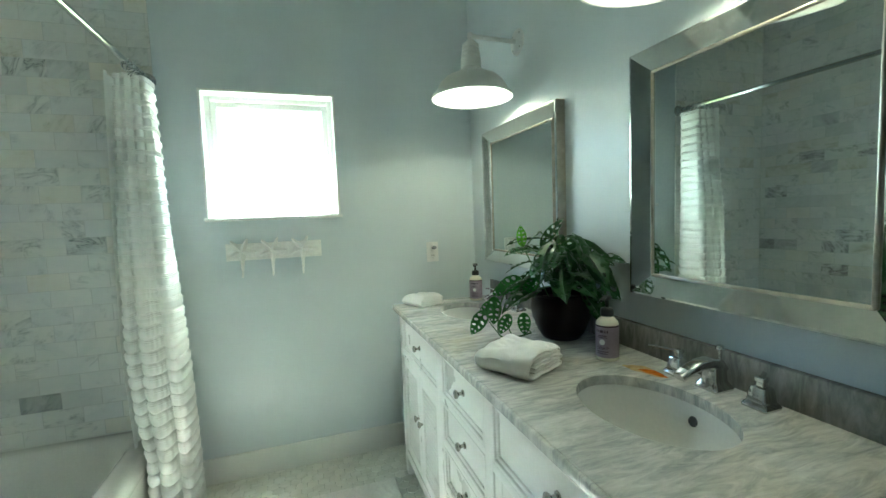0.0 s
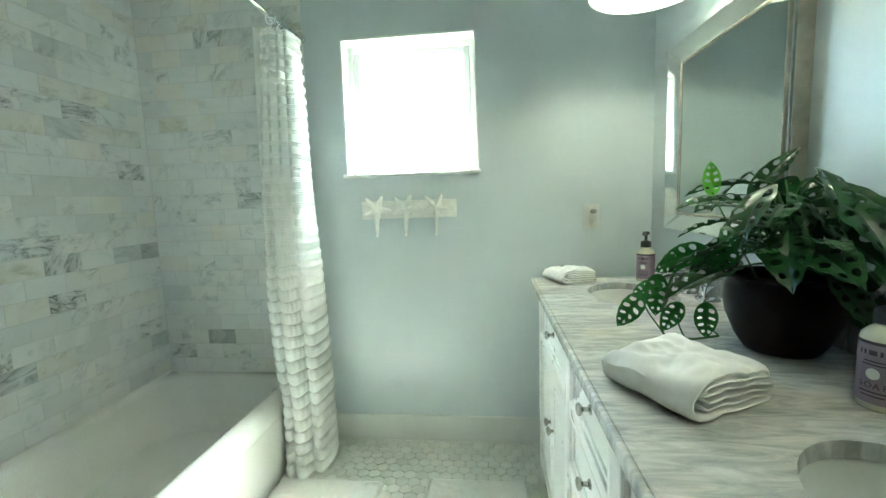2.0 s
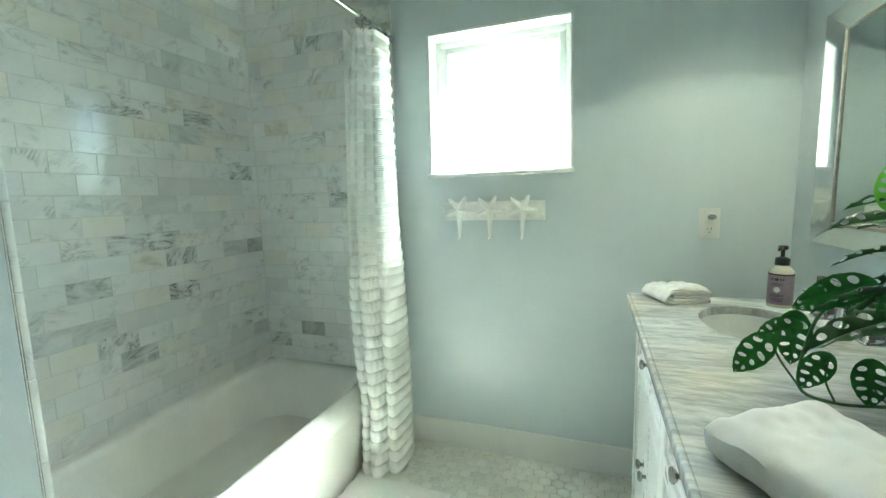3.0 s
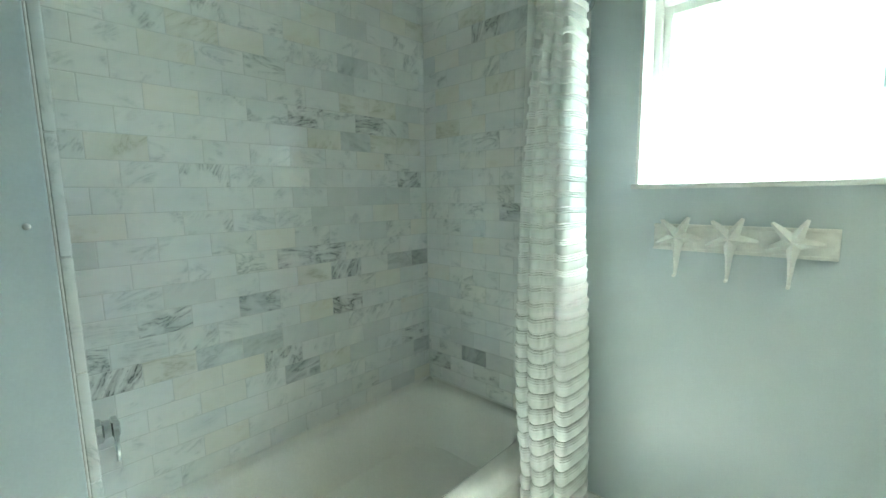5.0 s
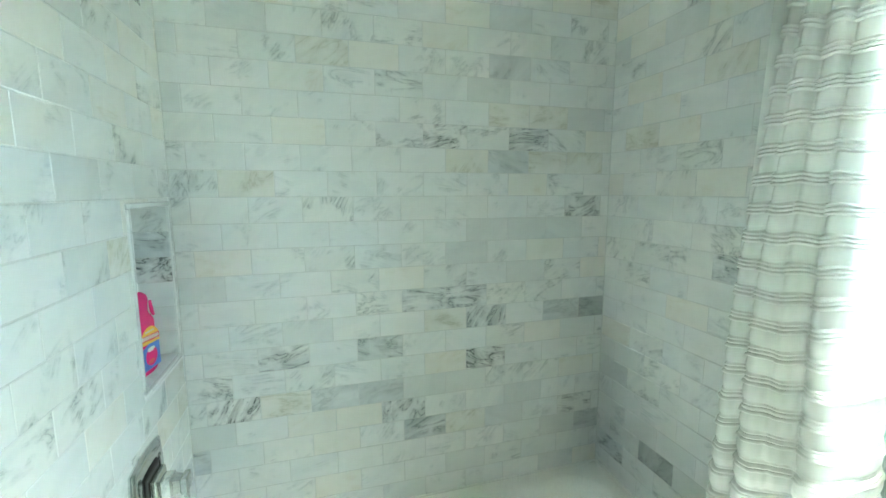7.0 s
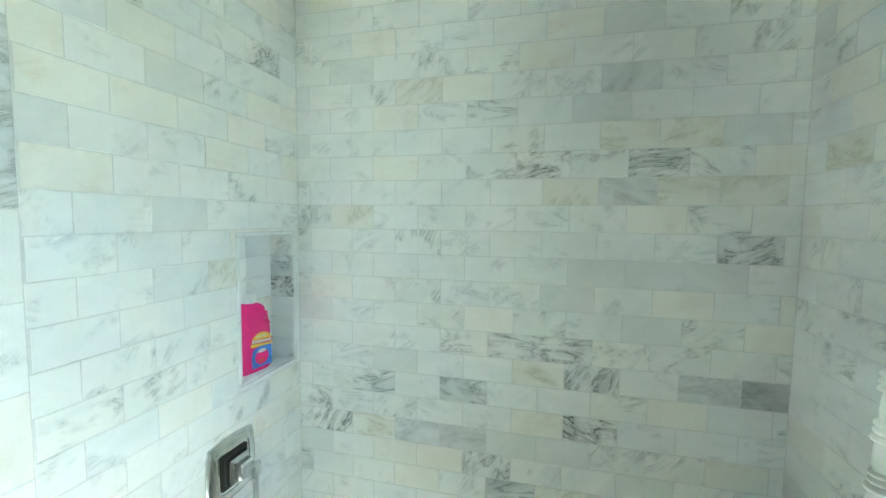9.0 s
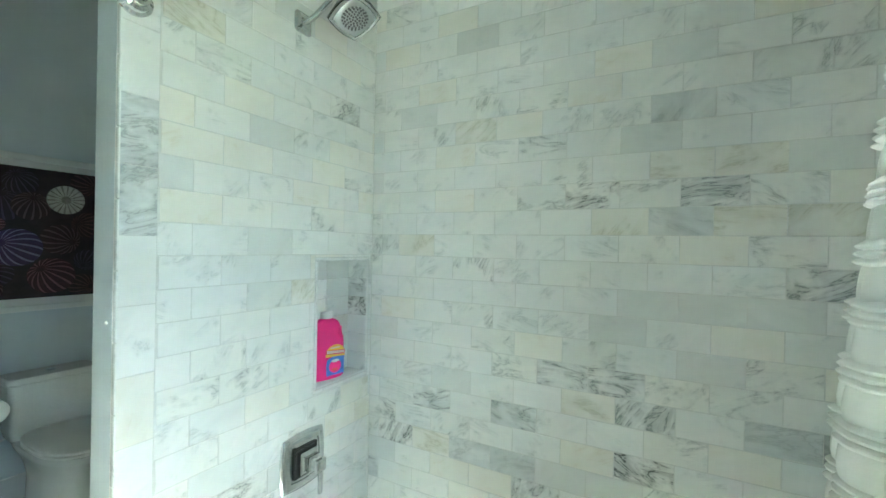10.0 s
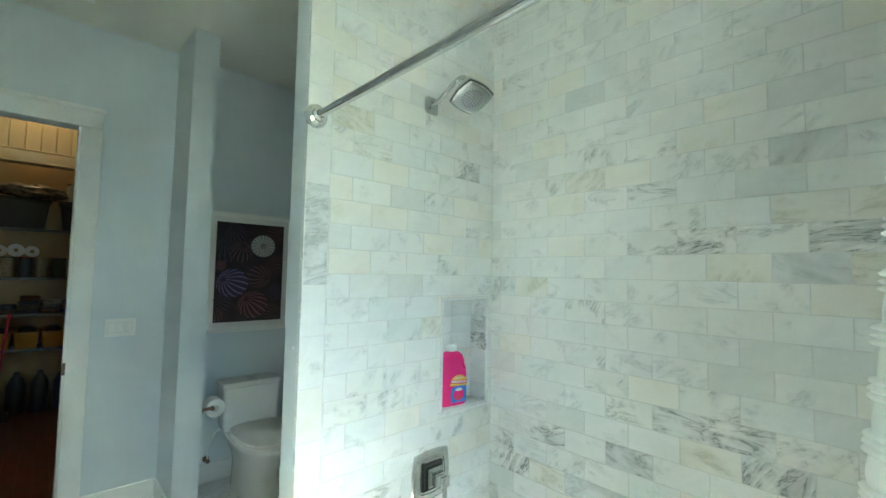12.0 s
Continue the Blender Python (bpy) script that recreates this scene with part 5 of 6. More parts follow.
part("grip_groove", tube(bend([(-0.034, 0.0175, 0.190), (-0.030, 0.021, 0.176), (-0.033, 0.021, 0.160), (-0.042, 0.018, 0.148)], 6), [0.003 + 0.001 * math.sin(math.pi * i / 18) for i in range(19)], 8), PINK, bottle)
part("cap", lathe([(0.0155, 0.222), (0.0175, 0.223), (0.0175, 0.241), (0.0160, 0.245), (0.0001, 0.245)], 24, pose(0.004, 0, 0)), PLASTIC_WHITE, bottle, "white screw cap")


def decal(pts, d):
    bm = bmesh.new()
    bm.faces.new([bm.verts.new((x, d, z)) for x, z in pts])
    return bm


def disc(cx, cz, rx, rz, d, n=28, a0=0, a1=360):
    return decal([(cx + rx * math.cos(radians(a0 + (a1 - a0) * i / n)), cz + rz * math.sin(radians(a0 + (a1 - a0) * i / n))) for i in range(n + (0 if a1 - a0 == 360 else 1))], d)


lab = part("label", decal([(-0.042, 0.014), (0.016, 0.014), (0.018, 0.050), (0.014, 0.074), (-0.012, 0.086), (-0.042, 0.078)], 0.0250), BLUE, bottle, "blue, yellow and white printed label")
part("label_arc", disc(-0.012, 0.090, 0.032, 0.036, 0.0252, 24, 0, 180), YELLOW, lab)
part("label_band", decal([(-0.044, 0.086), (0.020, 0.094), (0.020, 0.108), (-0.044, 0.102)], 0.0254), RED, lab)
for i in range(9):
    x0 = -0.041 + 0.0065 * i
    part("label_bar", decal([(x0, 0.0895 + 0.0008 * i), (x0 + 0.0045, 0.0901 + 0.0008 * i), (x0 + 0.0045, 0.1000 + 0.0008 * i), (x0, 0.0994 + 0.0008 * i)], 0.0256), LABEL_WHITE, lab)
for i in range(5):
    x0 = -0.026 + 0.0062 * i
    part("label_bar", decal([(x0, 0.112), (x0 + 0.0045, 0.112), (x0 + 0.0045, 0.117), (x0, 0.117)], 0.0256), LABEL_WHITE, lab)
part("label_stripe", decal([(-0.044, 0.079), (0.020, 0.084), (0.020, 0.093), (-0.044, 0.085)], 0.0253), YELLOW, lab)
part("label_disc", disc(-0.012, 0.046, 0.020, 0.024, 0.0253), PINK, lab)
part("label_patch", disc(-0.010, 0.034, 0.011, 0.006, 0.0255), RED, lab)
part("label_spot", disc(-0.012, 0.066, 0.013, 0.006, 0.0255), LABEL_WHITE, lab)

# ---- toilet recess ----
toilet = thing("toilet", -1.15, YC + 0.012, 0, "white one-piece skirted ceramic toilet, lid closed", "toilet")


def egg(w, y0, y1, z, n=40, p=0.85):
    """An outline blunt at the back and round in front."""
    out = []
    for i in range(n):
        a = 2 * math.pi * i / n
        c, s = math.cos(a), math.sin(a)
        pw = p if s > 0 else 0.45
        out.append((math.copysign(abs(c) ** (0.8 if s > 0 else 0.5), c) * w, (y0 + y1) / 2 + math.copysign(abs(s) ** pw, s) * (y1 - y0) / 2, z))
    return out


part("pedestal", loft([egg(0.125, 0.05, 0.56, 0.0), egg(0.12, 0.05, 0.55, 0.04), egg(0.115, 0.05, 0.54, 0.18), egg(0.14, 0.04, 0.60, 0.28), egg(0.175, 0.03, 0.68, 0.345), egg(0.185, 0.02, 0.70, 0.375), egg(0.185, 0.02, 0.70, 0.392)]), CERAMIC, toilet)
part("seat", loft([egg(0.178, 0.19, 0.695, 0.394), egg(0.186, 0.185, 0.705, 0.398), egg(0.187, 0.185, 0.706, 0.408), egg(0.182, 0.19, 0.700, 0.412)]), PLASTIC_WHITE, toilet)
part("lid", loft([egg(0.178, 0.185, 0.697, 0.414), egg(0.187, 0.18, 0.707, 0.418), egg(0.187, 0.18, 0.707, 0.430), egg(0.175, 0.19, 0.690, 0.438)]), PLASTIC_WHITE, toilet)
part("tank", loft([[(px, 0.095 + py, z) for px, py in rounded(w, d, 0.035, 6)] for w, d, z in ((0.36, 0.17, 0.385), (0.385, 0.18, 0.43), (0.40, 0.185, 0.60), (0.405, 0.187, 0.690), (0.40, 0.182, 0.693))]), CERAMIC, toilet)
tank_lid = part("tank_lid", loft([[(px, 0.096 + py, z) for px, py in rounded(w, d, 0.035, 6)] for w, d, z in ((0.41, 0.190, 0.695), (0.42, 0.20, 0.700), (0.42, 0.20, 0.722), (0.405, 0.186, 0.731))]), CERAMIC, toilet)
part("flush_button", lathe([(0.022, 0.729), (0.022, 0.735), (0.019, 0.737), (0.0001, 0.737)], 24, pose(0, 0.096, 0)), CHROME, tank_lid, "chrome flush button")
supply = thing("water_supply", -0.90, YC, 0.17, "white braided water supply hose with a wall valve", "supply valve")
part("stop_valve", lathe([(0.022, 0), (0.022, 0.004), (0.008, 0.008), (0.008, 0.04), (0.014, 0.042), (0.014, 0.062), (0.0001, 0.064)], 16, pose(0, 0.0, 0, -90, 0, 0)), BRONZE, supply, "dark valve")
part("hose", tube(bend([(0, 0.05, 0.01), (0.01, 0.06, 0.07), (0.0, 0.07, 0.13), (-0.04, 0.075, 0.20), (-0.075, 0.085, 0.22)], 6), 0.005, 8), PLASTIC_WHITE, supply)

holder = thing("toilet_roll_holder", -0.745, -1.020, 0.655, "bronze toilet roll holder with a white paper roll", "toilet roll holder")
part("post", tube(bend([(0, 0, 0), (-0.05, 0, 0), (-0.068, -0.010, 0), (-0.07, -0.03, 0), (-0.07, -0.150, 0)], 5), 0.010, 12), BRONZE, holder)
part("base_plate", lathe([(0.0001, 0.006), (0.024, 0.005), (0.027, 0)], 24, pose(0, 0, 0, 0, -90, 0)), BRONZE, holder)
part("end_cap", lathe([(0.0001, 0.008), (0.013, 0.005), (0.014, -0.006), (0.009, -0.008)], 16, pose(-0.062, 0.006, 0, -90, 0, 0)), BRONZE, holder)
roll = thing("toilet_roll", -0.835, -1.190, 0.644, "white toilet paper roll on the holder", "toilet roll")
part("paper", lathe([(0.020, -0.05), (0.056, -0.05), (0.058, -0.047), (0.058, 0.047), (0.056, 0.05), (0.020, 0.05), (0.020, -0.05)], 40, pose(0, 0.10, 0, 90, 0, 0)), PAPER, roll)

# picture of shells
picture = thing("framed_picture", -1.15, YC, 1.525, "framed photograph of dark purple striped sea urchin shells", "picture")
PW, PH = 0.252, 0.378
for lo, hi in (((-PW - 0.075, 0.001, -PH - 0.075), (-PW - 0.040, 0.03, PH + 0.075)), ((PW + 0.040, 0.001, -PH - 0.075), (PW + 0.075, 0.03, PH + 0.075)),
               ((-PW - 0.040, 0.001, PH + 0.040), (PW + 0.040, 0.03, PH + 0.075)), ((-PW - 0.040, 0.001, -PH - 0.075), (PW + 0.040, 0.03, -PH - 0.040))):
    part("frame_bar", box(lo, hi, 0.006), WHITE, picture)
part("mount", box((-PW - 0.040, 0.001, -PH - 0.040), (PW + 0.040, 0.010, PH + 0.040)), LABEL_WHITE, picture, "white mount")
PRINT = plain("dark_print", (0.030, 0.014, 0.020), 0.3, var=0.6, scale=12)
art = part("print", box((-PW, 0.010, -PH), (PW, 0.0125, PH)), PRINT, picture, "dark photographic print")
tones = (((0.50, 0.48, 0.42), (0.26, 0.24, 0.22)), ((0.24, 0.20, 0.32), (0.05, 0.025, 0.08)), ((0.15, 0.09, 0.10), (0.04, 0.015, 0.02)), ((0.24, 0.11, 0.13), (0.055, 0.015, 0.024)), ((0.08, 0.05, 0.09), (0.028, 0.013, 0.026)), ((0.11, 0.05, 0.055), (0.035, 0.014, 0.016)))
urchins = ((0.185, 0.16, 0.10, 4, 80), (-0.19, 0.32, 0.08, 5, 200), (0.115, 0.293, 0.080, 4, 60), (-0.20, 0.06, 0.085, 5, 10), (0.069, 0.157, 0.088, 2, 100), (0.215, 0.045, 0.040, 3, 0), (0.21, -0.23, 0.075, 4, 30), (-0.20, -0.16, 0.07, 4, 300),
           (-0.175, -0.315, 0.075, 5, 200), (-0.065, -0.034, 0.098, 2, 196), (0.129, -0.083, 0.116, 1, 23), (-0.028, -0.251, 0.114, 3, 42), (0.240, -0.320, 0.060, 2, 90), (-0.090, 0.208, 0.094, 0, 0))
for k, (ux, uz, ur, tone, lean) in enumerate(urchins):
    light, dark = tones[tone]
    mats = (plain("shell_light", light, 0.4, var=0.15, scale=40), plain("shell_dark", dark, 0.4, var=0.3, scale=40))
    tip = 0.62 if tone else 0.0
    pole = Vector((tip * math.cos(radians(lean)), math.sqrt(1 - tip * tip), tip * math.sin(radians(lean))))
    e1 = pole.orthogonal().normalized()
    e2 = pole.cross(e1)
    d = 0.0128 + 0.0003 * k

    def flat(x, z, lift):
        return (max(-PW, min(PW, ux + ur * x)), d + lift, max(-PH, min(PH, uz + ur * z)))

    bm = bmesh.new()
    bm.faces.new([bm.verts.new(flat(math.cos(a), 0.92 * math.sin(a), 0)) for a in (2 * math.pi * i / 40 for i in range(40))])
    part("shell", bm, mats[1], art, "", None, False)
    bm = bmesh.new()
    ribs = 15 if tone else 18
    for i in range(ribs):
        a, wide, edge = 2 * math.pi * i / ribs, (0.26 if tone else 0.66) * math.pi / ribs, []
        for step in range(14):
            th = 0.20 + 0.17 * step
            pair = [math.cos(th) * pole + math.sin(th) * (math.cos(b) * e1 + math.sin(b) * e2) for b in (a - wide, a + wide)]
            if min(p.y for p in pair) < 0.05:
                break
            edge.append([bm.verts.new(flat(p.x, 0.92 * p.z, 0.0001)) for p in pair])
        for p, q in zip(edge, edge[1:]):
            bm.faces.new((p[0], p[1], q[1], q[0]))
    part("shell_ribs", bm, mats[0], art, "", None, False)
    part("shell_eye", disc(ux + ur * pole.x, uz + ur * 0.92 * pole.z, ur * (0.10 if tone else 0.26), ur * (0.09 if tone else 0.25), d + 0.0002, 16), mats[1], art, "", None, False)

# grey put behind each rocker in place of the shadow line round it
SWITCH_GAP = plain("shaded_switch_gap", (0.46, 0.46, 0.44), 0.5)
switch = thing("light_switch", -0.357, YC, 1.155, "white three-gang rocker light switch plate", "light switch")
part("cover_plate", box((-0.081, 0.0003, -0.057), (0.081, 0.007, 0.057), 0.003), PLASTIC_WHITE, switch)
for dx in (-0.046, 0, 0.046):
    part("rocker_gap", box((dx - 0.0180, 0.006, -0.0345), (dx + 0.0180, 0.0073, 0.0345)), SWITCH_GAP, switch)
    bm = box((-0.0165, -0.006, -0.033), (0.0165, 0.0045, 0.033), 0.0015)
    bmesh.ops.transform(bm, matrix=pose(dx, 0.006, 0) @ pose(0, 0, 0, 4, 0, 0), verts=bm.verts)
    part("rocker", bm, PLASTIC_WHITE, switch)
vent = thing("ceiling_vent", 0.03, -1.0, TOP, "small dark ceiling ventilation grille", "vent")
part("frame", boxes(((-0.14, -0.14, -0.012), (0.14, -0.115, -0.0005)), ((-0.14, 0.115, -0.012), (0.14, 0.14, -0.0005)), ((-0.14, -0.115, -0.012), (-0.115, 0.115, -0.0005)), ((0.115, -0.115, -0.012), (0.14, 0.115, -0.0005)), bevel=0.002), WHITE, vent)
part("backing", box((-0.115, -0.115, -0.003), (0.115, 0.115, -0.0005)), GREY_PLASTIC, vent)
for i in range(9):
    bm = bmesh.new()
    add_box(bm, (-0.115, -0.009, -0.001), (0.115, 0.009, 0.001), 0, 1, pose(0, -0.1 + 0.025 * i, -0.008, 40, 0, 0))
    part("slat", bm, WHITE, vent)

# ---- pantry beyond the doorway ----
PB = -4.55
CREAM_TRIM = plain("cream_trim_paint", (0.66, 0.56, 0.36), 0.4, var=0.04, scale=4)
HY = -2.62
setting("floor_pantry", box((-1.0, PB, -0.12), (1.4, YC - 0.12, -0.006)), WOOD, "dark bed under the reddish wooden floor")
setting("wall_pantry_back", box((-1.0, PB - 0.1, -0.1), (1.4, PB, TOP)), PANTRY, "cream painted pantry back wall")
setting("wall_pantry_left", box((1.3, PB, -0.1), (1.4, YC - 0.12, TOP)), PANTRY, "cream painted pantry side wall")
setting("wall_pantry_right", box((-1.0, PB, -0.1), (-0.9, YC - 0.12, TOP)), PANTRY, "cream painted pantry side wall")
setting("ceiling_pantry", box((-1.0, PB - 0.1, TOP), (1.4, YC - 0.12, TOP + 0.1)), CEIL, "plain pantry ceiling")
header = thing("wall_pantry_header", 0, HY, 0, "cream beadboard header above the pantry opening", "wall", kind="structure")
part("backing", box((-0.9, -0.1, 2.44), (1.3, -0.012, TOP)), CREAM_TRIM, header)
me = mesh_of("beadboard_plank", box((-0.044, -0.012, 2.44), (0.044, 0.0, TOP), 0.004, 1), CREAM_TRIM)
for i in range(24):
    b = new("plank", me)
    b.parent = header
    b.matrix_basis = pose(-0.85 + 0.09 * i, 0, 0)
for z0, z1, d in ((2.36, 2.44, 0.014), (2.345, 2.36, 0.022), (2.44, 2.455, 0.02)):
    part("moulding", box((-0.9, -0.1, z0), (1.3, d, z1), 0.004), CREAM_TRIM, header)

me = mesh_of("floorboard", box((-0.043, -0.70, -0.006), (0.043, 0.70, 0.0), 0.0015, 1), WOOD)
for i in range(25):
    for j in range(2):
        b = new("floorboard", me)
        b.parent = bpy.data.objects["floor_pantry"]
        b.matrix_basis = pose(-0.83 + 0.088 * i, -2.28 - 1.405 * j - 0.0, 0.0)

SHELVES = (0.68, 1.04, 1.42, 1.93)
shelf_unit = thing("wire_shelf_unit", 0, PB, 0, "dark wire storage shelves full of household goods", "shelf")
WIRE = plain("dark_shelf_wire", (0.06, 0.065, 0.07), 0.4, 0.6, var=0.1)
wire = mesh_of("wire", tube([(-0.85, 0, 0), (1.25, 0, 0)], 0.004, 5), WIRE)
for z in SHELVES:
    shelf = part("shelf", box((-0.85, 0.004, z - 0.012), (1.25, 0.39, z - 0.006)), WIRE, shelf_unit)
    part("front_rail", box((-0.85, 0.39, z - 0.03), (1.25, 0.40, z), 0.002, 1), WIRE, shelf)
    for k in range(9):
        rod_ = new("wire", wire)
        rod_.parent = shelf
        rod_.matrix_basis = pose(0, 0.03 + 0.042 * k, z - 0.004)
for x in (-0.8, 1.2):
    for y in (0.03, 0.39):
        part("post", tube([(x, y, 0), (x, y, 2.3)], 0.012, 8), GREY_PLASTIC, shelf_unit)

KHAKI = plain("plastic_bag_film", (0.35, 0.33, 0.28), 0.15, var=0.5, scale=25, relief=0.5)
BIN_YELLOW = plain("yellow_bin", (0.55, 0.30, 0.03), 0.45, var=0.1)
BIN_DARK = plain("dark_storage_bin", (0.012, 0.014, 0.018), 0.4, var=0.2)
# cloth and can colours are lowered too, for the shade on the shelves
CLOTHES = [plain("folded_cloth", c, 0.95, var=0.2, scale=30, relief=0.3) for c in ((0.09, 0.10, 0.13), (0.16, 0.15, 0.13), (0.05, 0.07, 0.11), (0.13, 0.08, 0.06))]
CAN = [plain("can_label", c, 0.4, var=0.3, scale=50) for c in ((0.34, 0.31, 0.24), (0.03, 0.05, 0.10), (0.30, 0.27, 0.20), (0.16, 0.03, 0.02), (0.04, 0.08, 0.05))]
TERRACOTTA = plain("beige_bin", (0.45, 0.30, 0.18), 0.6, var=0.1)
BLUE_WATER = plain("blue_plastic", (0.012, 0.024, 0.050), 0.35, var=0.2)


def bin_(name, x, y, z, w, d, h, material, label, group):
    t = thing(name, x, y, z, label, "bin", group)
    part("tub", loft([[(px * k, py * k, hz) for px, py in rounded(w, d, 0.02, 3)] for k, hz in ((0.86, 0.0005), (0.9, 0.02), (1.0, h - 0.02), (1.06, h - 0.015), (1.06, h), (0.98, h), (0.88, 0.03))]), material, t)
    return t


prng = random.Random(3)
for x in (-0.32, 0.27, 0.86):
    b = bin_("storage_bin", x, PB + 0.2, SHELVES[3], 0.5, 0.34, 0.30, BIN_DARK, "dark plastic storage bin on the top shelf", "dark bins")
    part("lid", box((-0.27, -0.19, 0.296), (0.27, 0.19, 0.318), 0.008), BIN_DARK, b)
bag = thing("plastic_bag", 0.16, PB + 0.2, SHELVES[3] + 0.318, "crumpled clear plastic bag of linens", "bag")
bm = bmesh.new()
bmesh.ops.create_icosphere(bm, subdivisions=4, radius=1.0)
for v in bm.verts:
    d = 1 + 0.28 * noise.noise(v.co * 2.2) + 0.16 * noise.noise(v.co * 6)
    v.co = Vector((v.co.x * 0.27 * d, v.co.y * 0.16 * d, max(0.002, 0.085 + v.co.z * 0.085 * d)))
part("film", bm, KHAKI, bag)
jar = thing("glass_jar", -0.155, PB + 0.2, SHELVES[3] + 0.318, "tall clear glass storage jar with a lid", "jar")
part("body", lathe([(0.0001, 0.001), (0.042, 0.001), (0.046, 0.02), (0.046, 0.16), (0.038, 0.18), (0.038, 0.20)], 24), plain("jar_glass", (0.4, 0.36, 0.25), 0.1, var=0.2), jar)
part("lid", lathe([(0.042, 0.195), (0.042, 0.222), (0.0001, 0.226)], 24), NICKEL, jar)
x = -0.55
i = 0
while x < 0.95:
    r = prng.uniform(0.045, 0.062)
    h = prng.uniform(0.200, 0.206)
    c = thing("canister", x, PB + 0.30, SHELVES[2], "labelled household canister on a pantry shelf", "canister", "canisters")
    part("body", lathe([(0.0001, 0.001), (r, 0.001), (r, h - 0.015), (r * 0.95, h)], 20), CAN[i % 5], c)
    part("lid", lathe([(r * 0.98, h - 0.012), (r * 0.98, h + 0.006), (0.0001, h + 0.008)], 20), CAN[(i + 2) % 5], c)
    x += 2 * r + prng.uniform(0.01, 0.03)
    i += 1
for k, x in enumerate((0.131, 0.250, 0.370, 0.490)):
    r = 0.064 if k % 2 else 0.056
    t = thing("paper_roll", x, PB + 0.30, SHELVES[2] + 0.2145 + r, "rolled paper towel lying on top of the canisters", "paper roll", "paper rolls")
    part("roll", lathe([(0.02, -0.11), (r, -0.11), (r, 0.09), (0.02, 0.09), (0.02, -0.11)], 24, pose(0, 0, 0, 90, 0, 0)), PAPER, t)
for k in range(9):
    x = -0.55 + 0.17 * k
    for j in range(prng.randint(2, 4)):
        t = thing("folded_cloth", x + prng.uniform(-0.01, 0.01), PB + 0.22, SHELVES[1] + 0.045 * j, "folded cloths stacked on the pantry shelf", "cloth", "folded cloths", rz=prng.uniform(-5, 5))
        part("fold", box((-0.075, -0.13, 0.001), (0.075, 0.13, 0.044), 0.016, 3), CLOTHES[(k + j) % 4], t)
for k, x in enumerate((-0.29, -0.08, 0.127, 0.335, 0.54)):
    b = bin_("yellow_bin", x, PB + 0.22, SHELVES[0], 0.185, 0.32, 0.17, BIN_YELLOW, "yellow plastic bin holding loose supplies", "yellow bins")
    part("contents", box((-0.07, -0.12, 0.03), (0.07, 0.12, 0.215), 0.05, 3), BIN_DARK, b)
for k, x in enumerate((-0.35, -0.18, 0.0, 0.18)):
    t = thing("water_bottle", x, PB + 0.25, 0.0, "large blue plastic water bottle on the floor", "bottle", "water bottles")
    part("body", lathe([(0.0001, 0.001), (0.07, 0.001), (0.075, 0.02), (0.075, 0.30), (0.05, 0.36), (0.022, 0.40), (0.022, 0.43), (0.0001, 0.432)], 20), BLUE_WATER, t)
bin_("waste_bin", 0.42, PB + 0.75, 0, 0.26, 0.26, 0.42, TERRACOTTA, "beige waste bin on the wooden floor", "")
broom = thing("broom", 0.31, PB + 0.5, 0, "red-handled broom leaning by the shelves", "broom")
part("handle", tube([(0.02, 0.04, 0.06), (-0.05, -0.09, 1.05)], 0.011, 8), RED, broom)
part("head", box((-0.10, 0.01, 0.0005), (0.14, 0.06, 0.10), 0.01), BIN_DARK, broom)

# ---- marble tiles ----
trng = random.Random(11)
MARBLES = (M_WHITE, M_CREAM, M_GREY, M_VEIN, M_DARK, M_LIGHT, M_CLOUD, M_STREAK, M_STRONG, M_OLIVE, M_SMOKE)
tile_cache = {}


def tile_mesh(w, h, kind):
    key = (round(w, 4), round(h, 4), kind)
    if key not in tile_cache:
        c, d = 0.0009, 0.008
        v = []
        for inset, z in ((0.0, -d), (0.0, -c), (c, 0.0)):
            x, y = w / 2 - inset, h / 2 - inset
            v += [(-x, -y, z), (x, -y, z), (x, y, z), (-x, y, z)]
        f = [(8, 9, 10, 11)]
        for k in (0, 4):
            f += [(k + i, k + (i + 1) % 4, k + 4 + (i + 1) % 4, k + 4 + i) for i in range(4)]
        me = bpy.data.meshes.new("tile")
        me.from_pydata(v, [], f)
        me.materials.append(MARBLES[kind])
        tile_cache[key] = me
    return tile_cache[key]


def pick():
    return trng.choices((0, 1, 2, 5, 9), (74, 10, 4, 10, 2))[0]


def cut(rects, hole):
    """Rectangles less a rectangular hole."""
    out = []
    for u0, u1, v0, v1 in rects:
        a0, a1, b0, b1 = max(u0, hole[0]), min(u1, hole[1]), max(v0, hole[2]), min(v1, hole[3])
        if a0 >= a1 or b0 >= b1:
            out.append((u0, u1, v0, v1))
            continue
        out += [(u0, a0, v0, v1), (a1, u1, v0, v1), (a0, a1, v0, b0), (a0, a1, b1, v1)]
    return [r for r in out if r[1] - r[0] > 0.004 and r[3] - r[2] > 0.004]


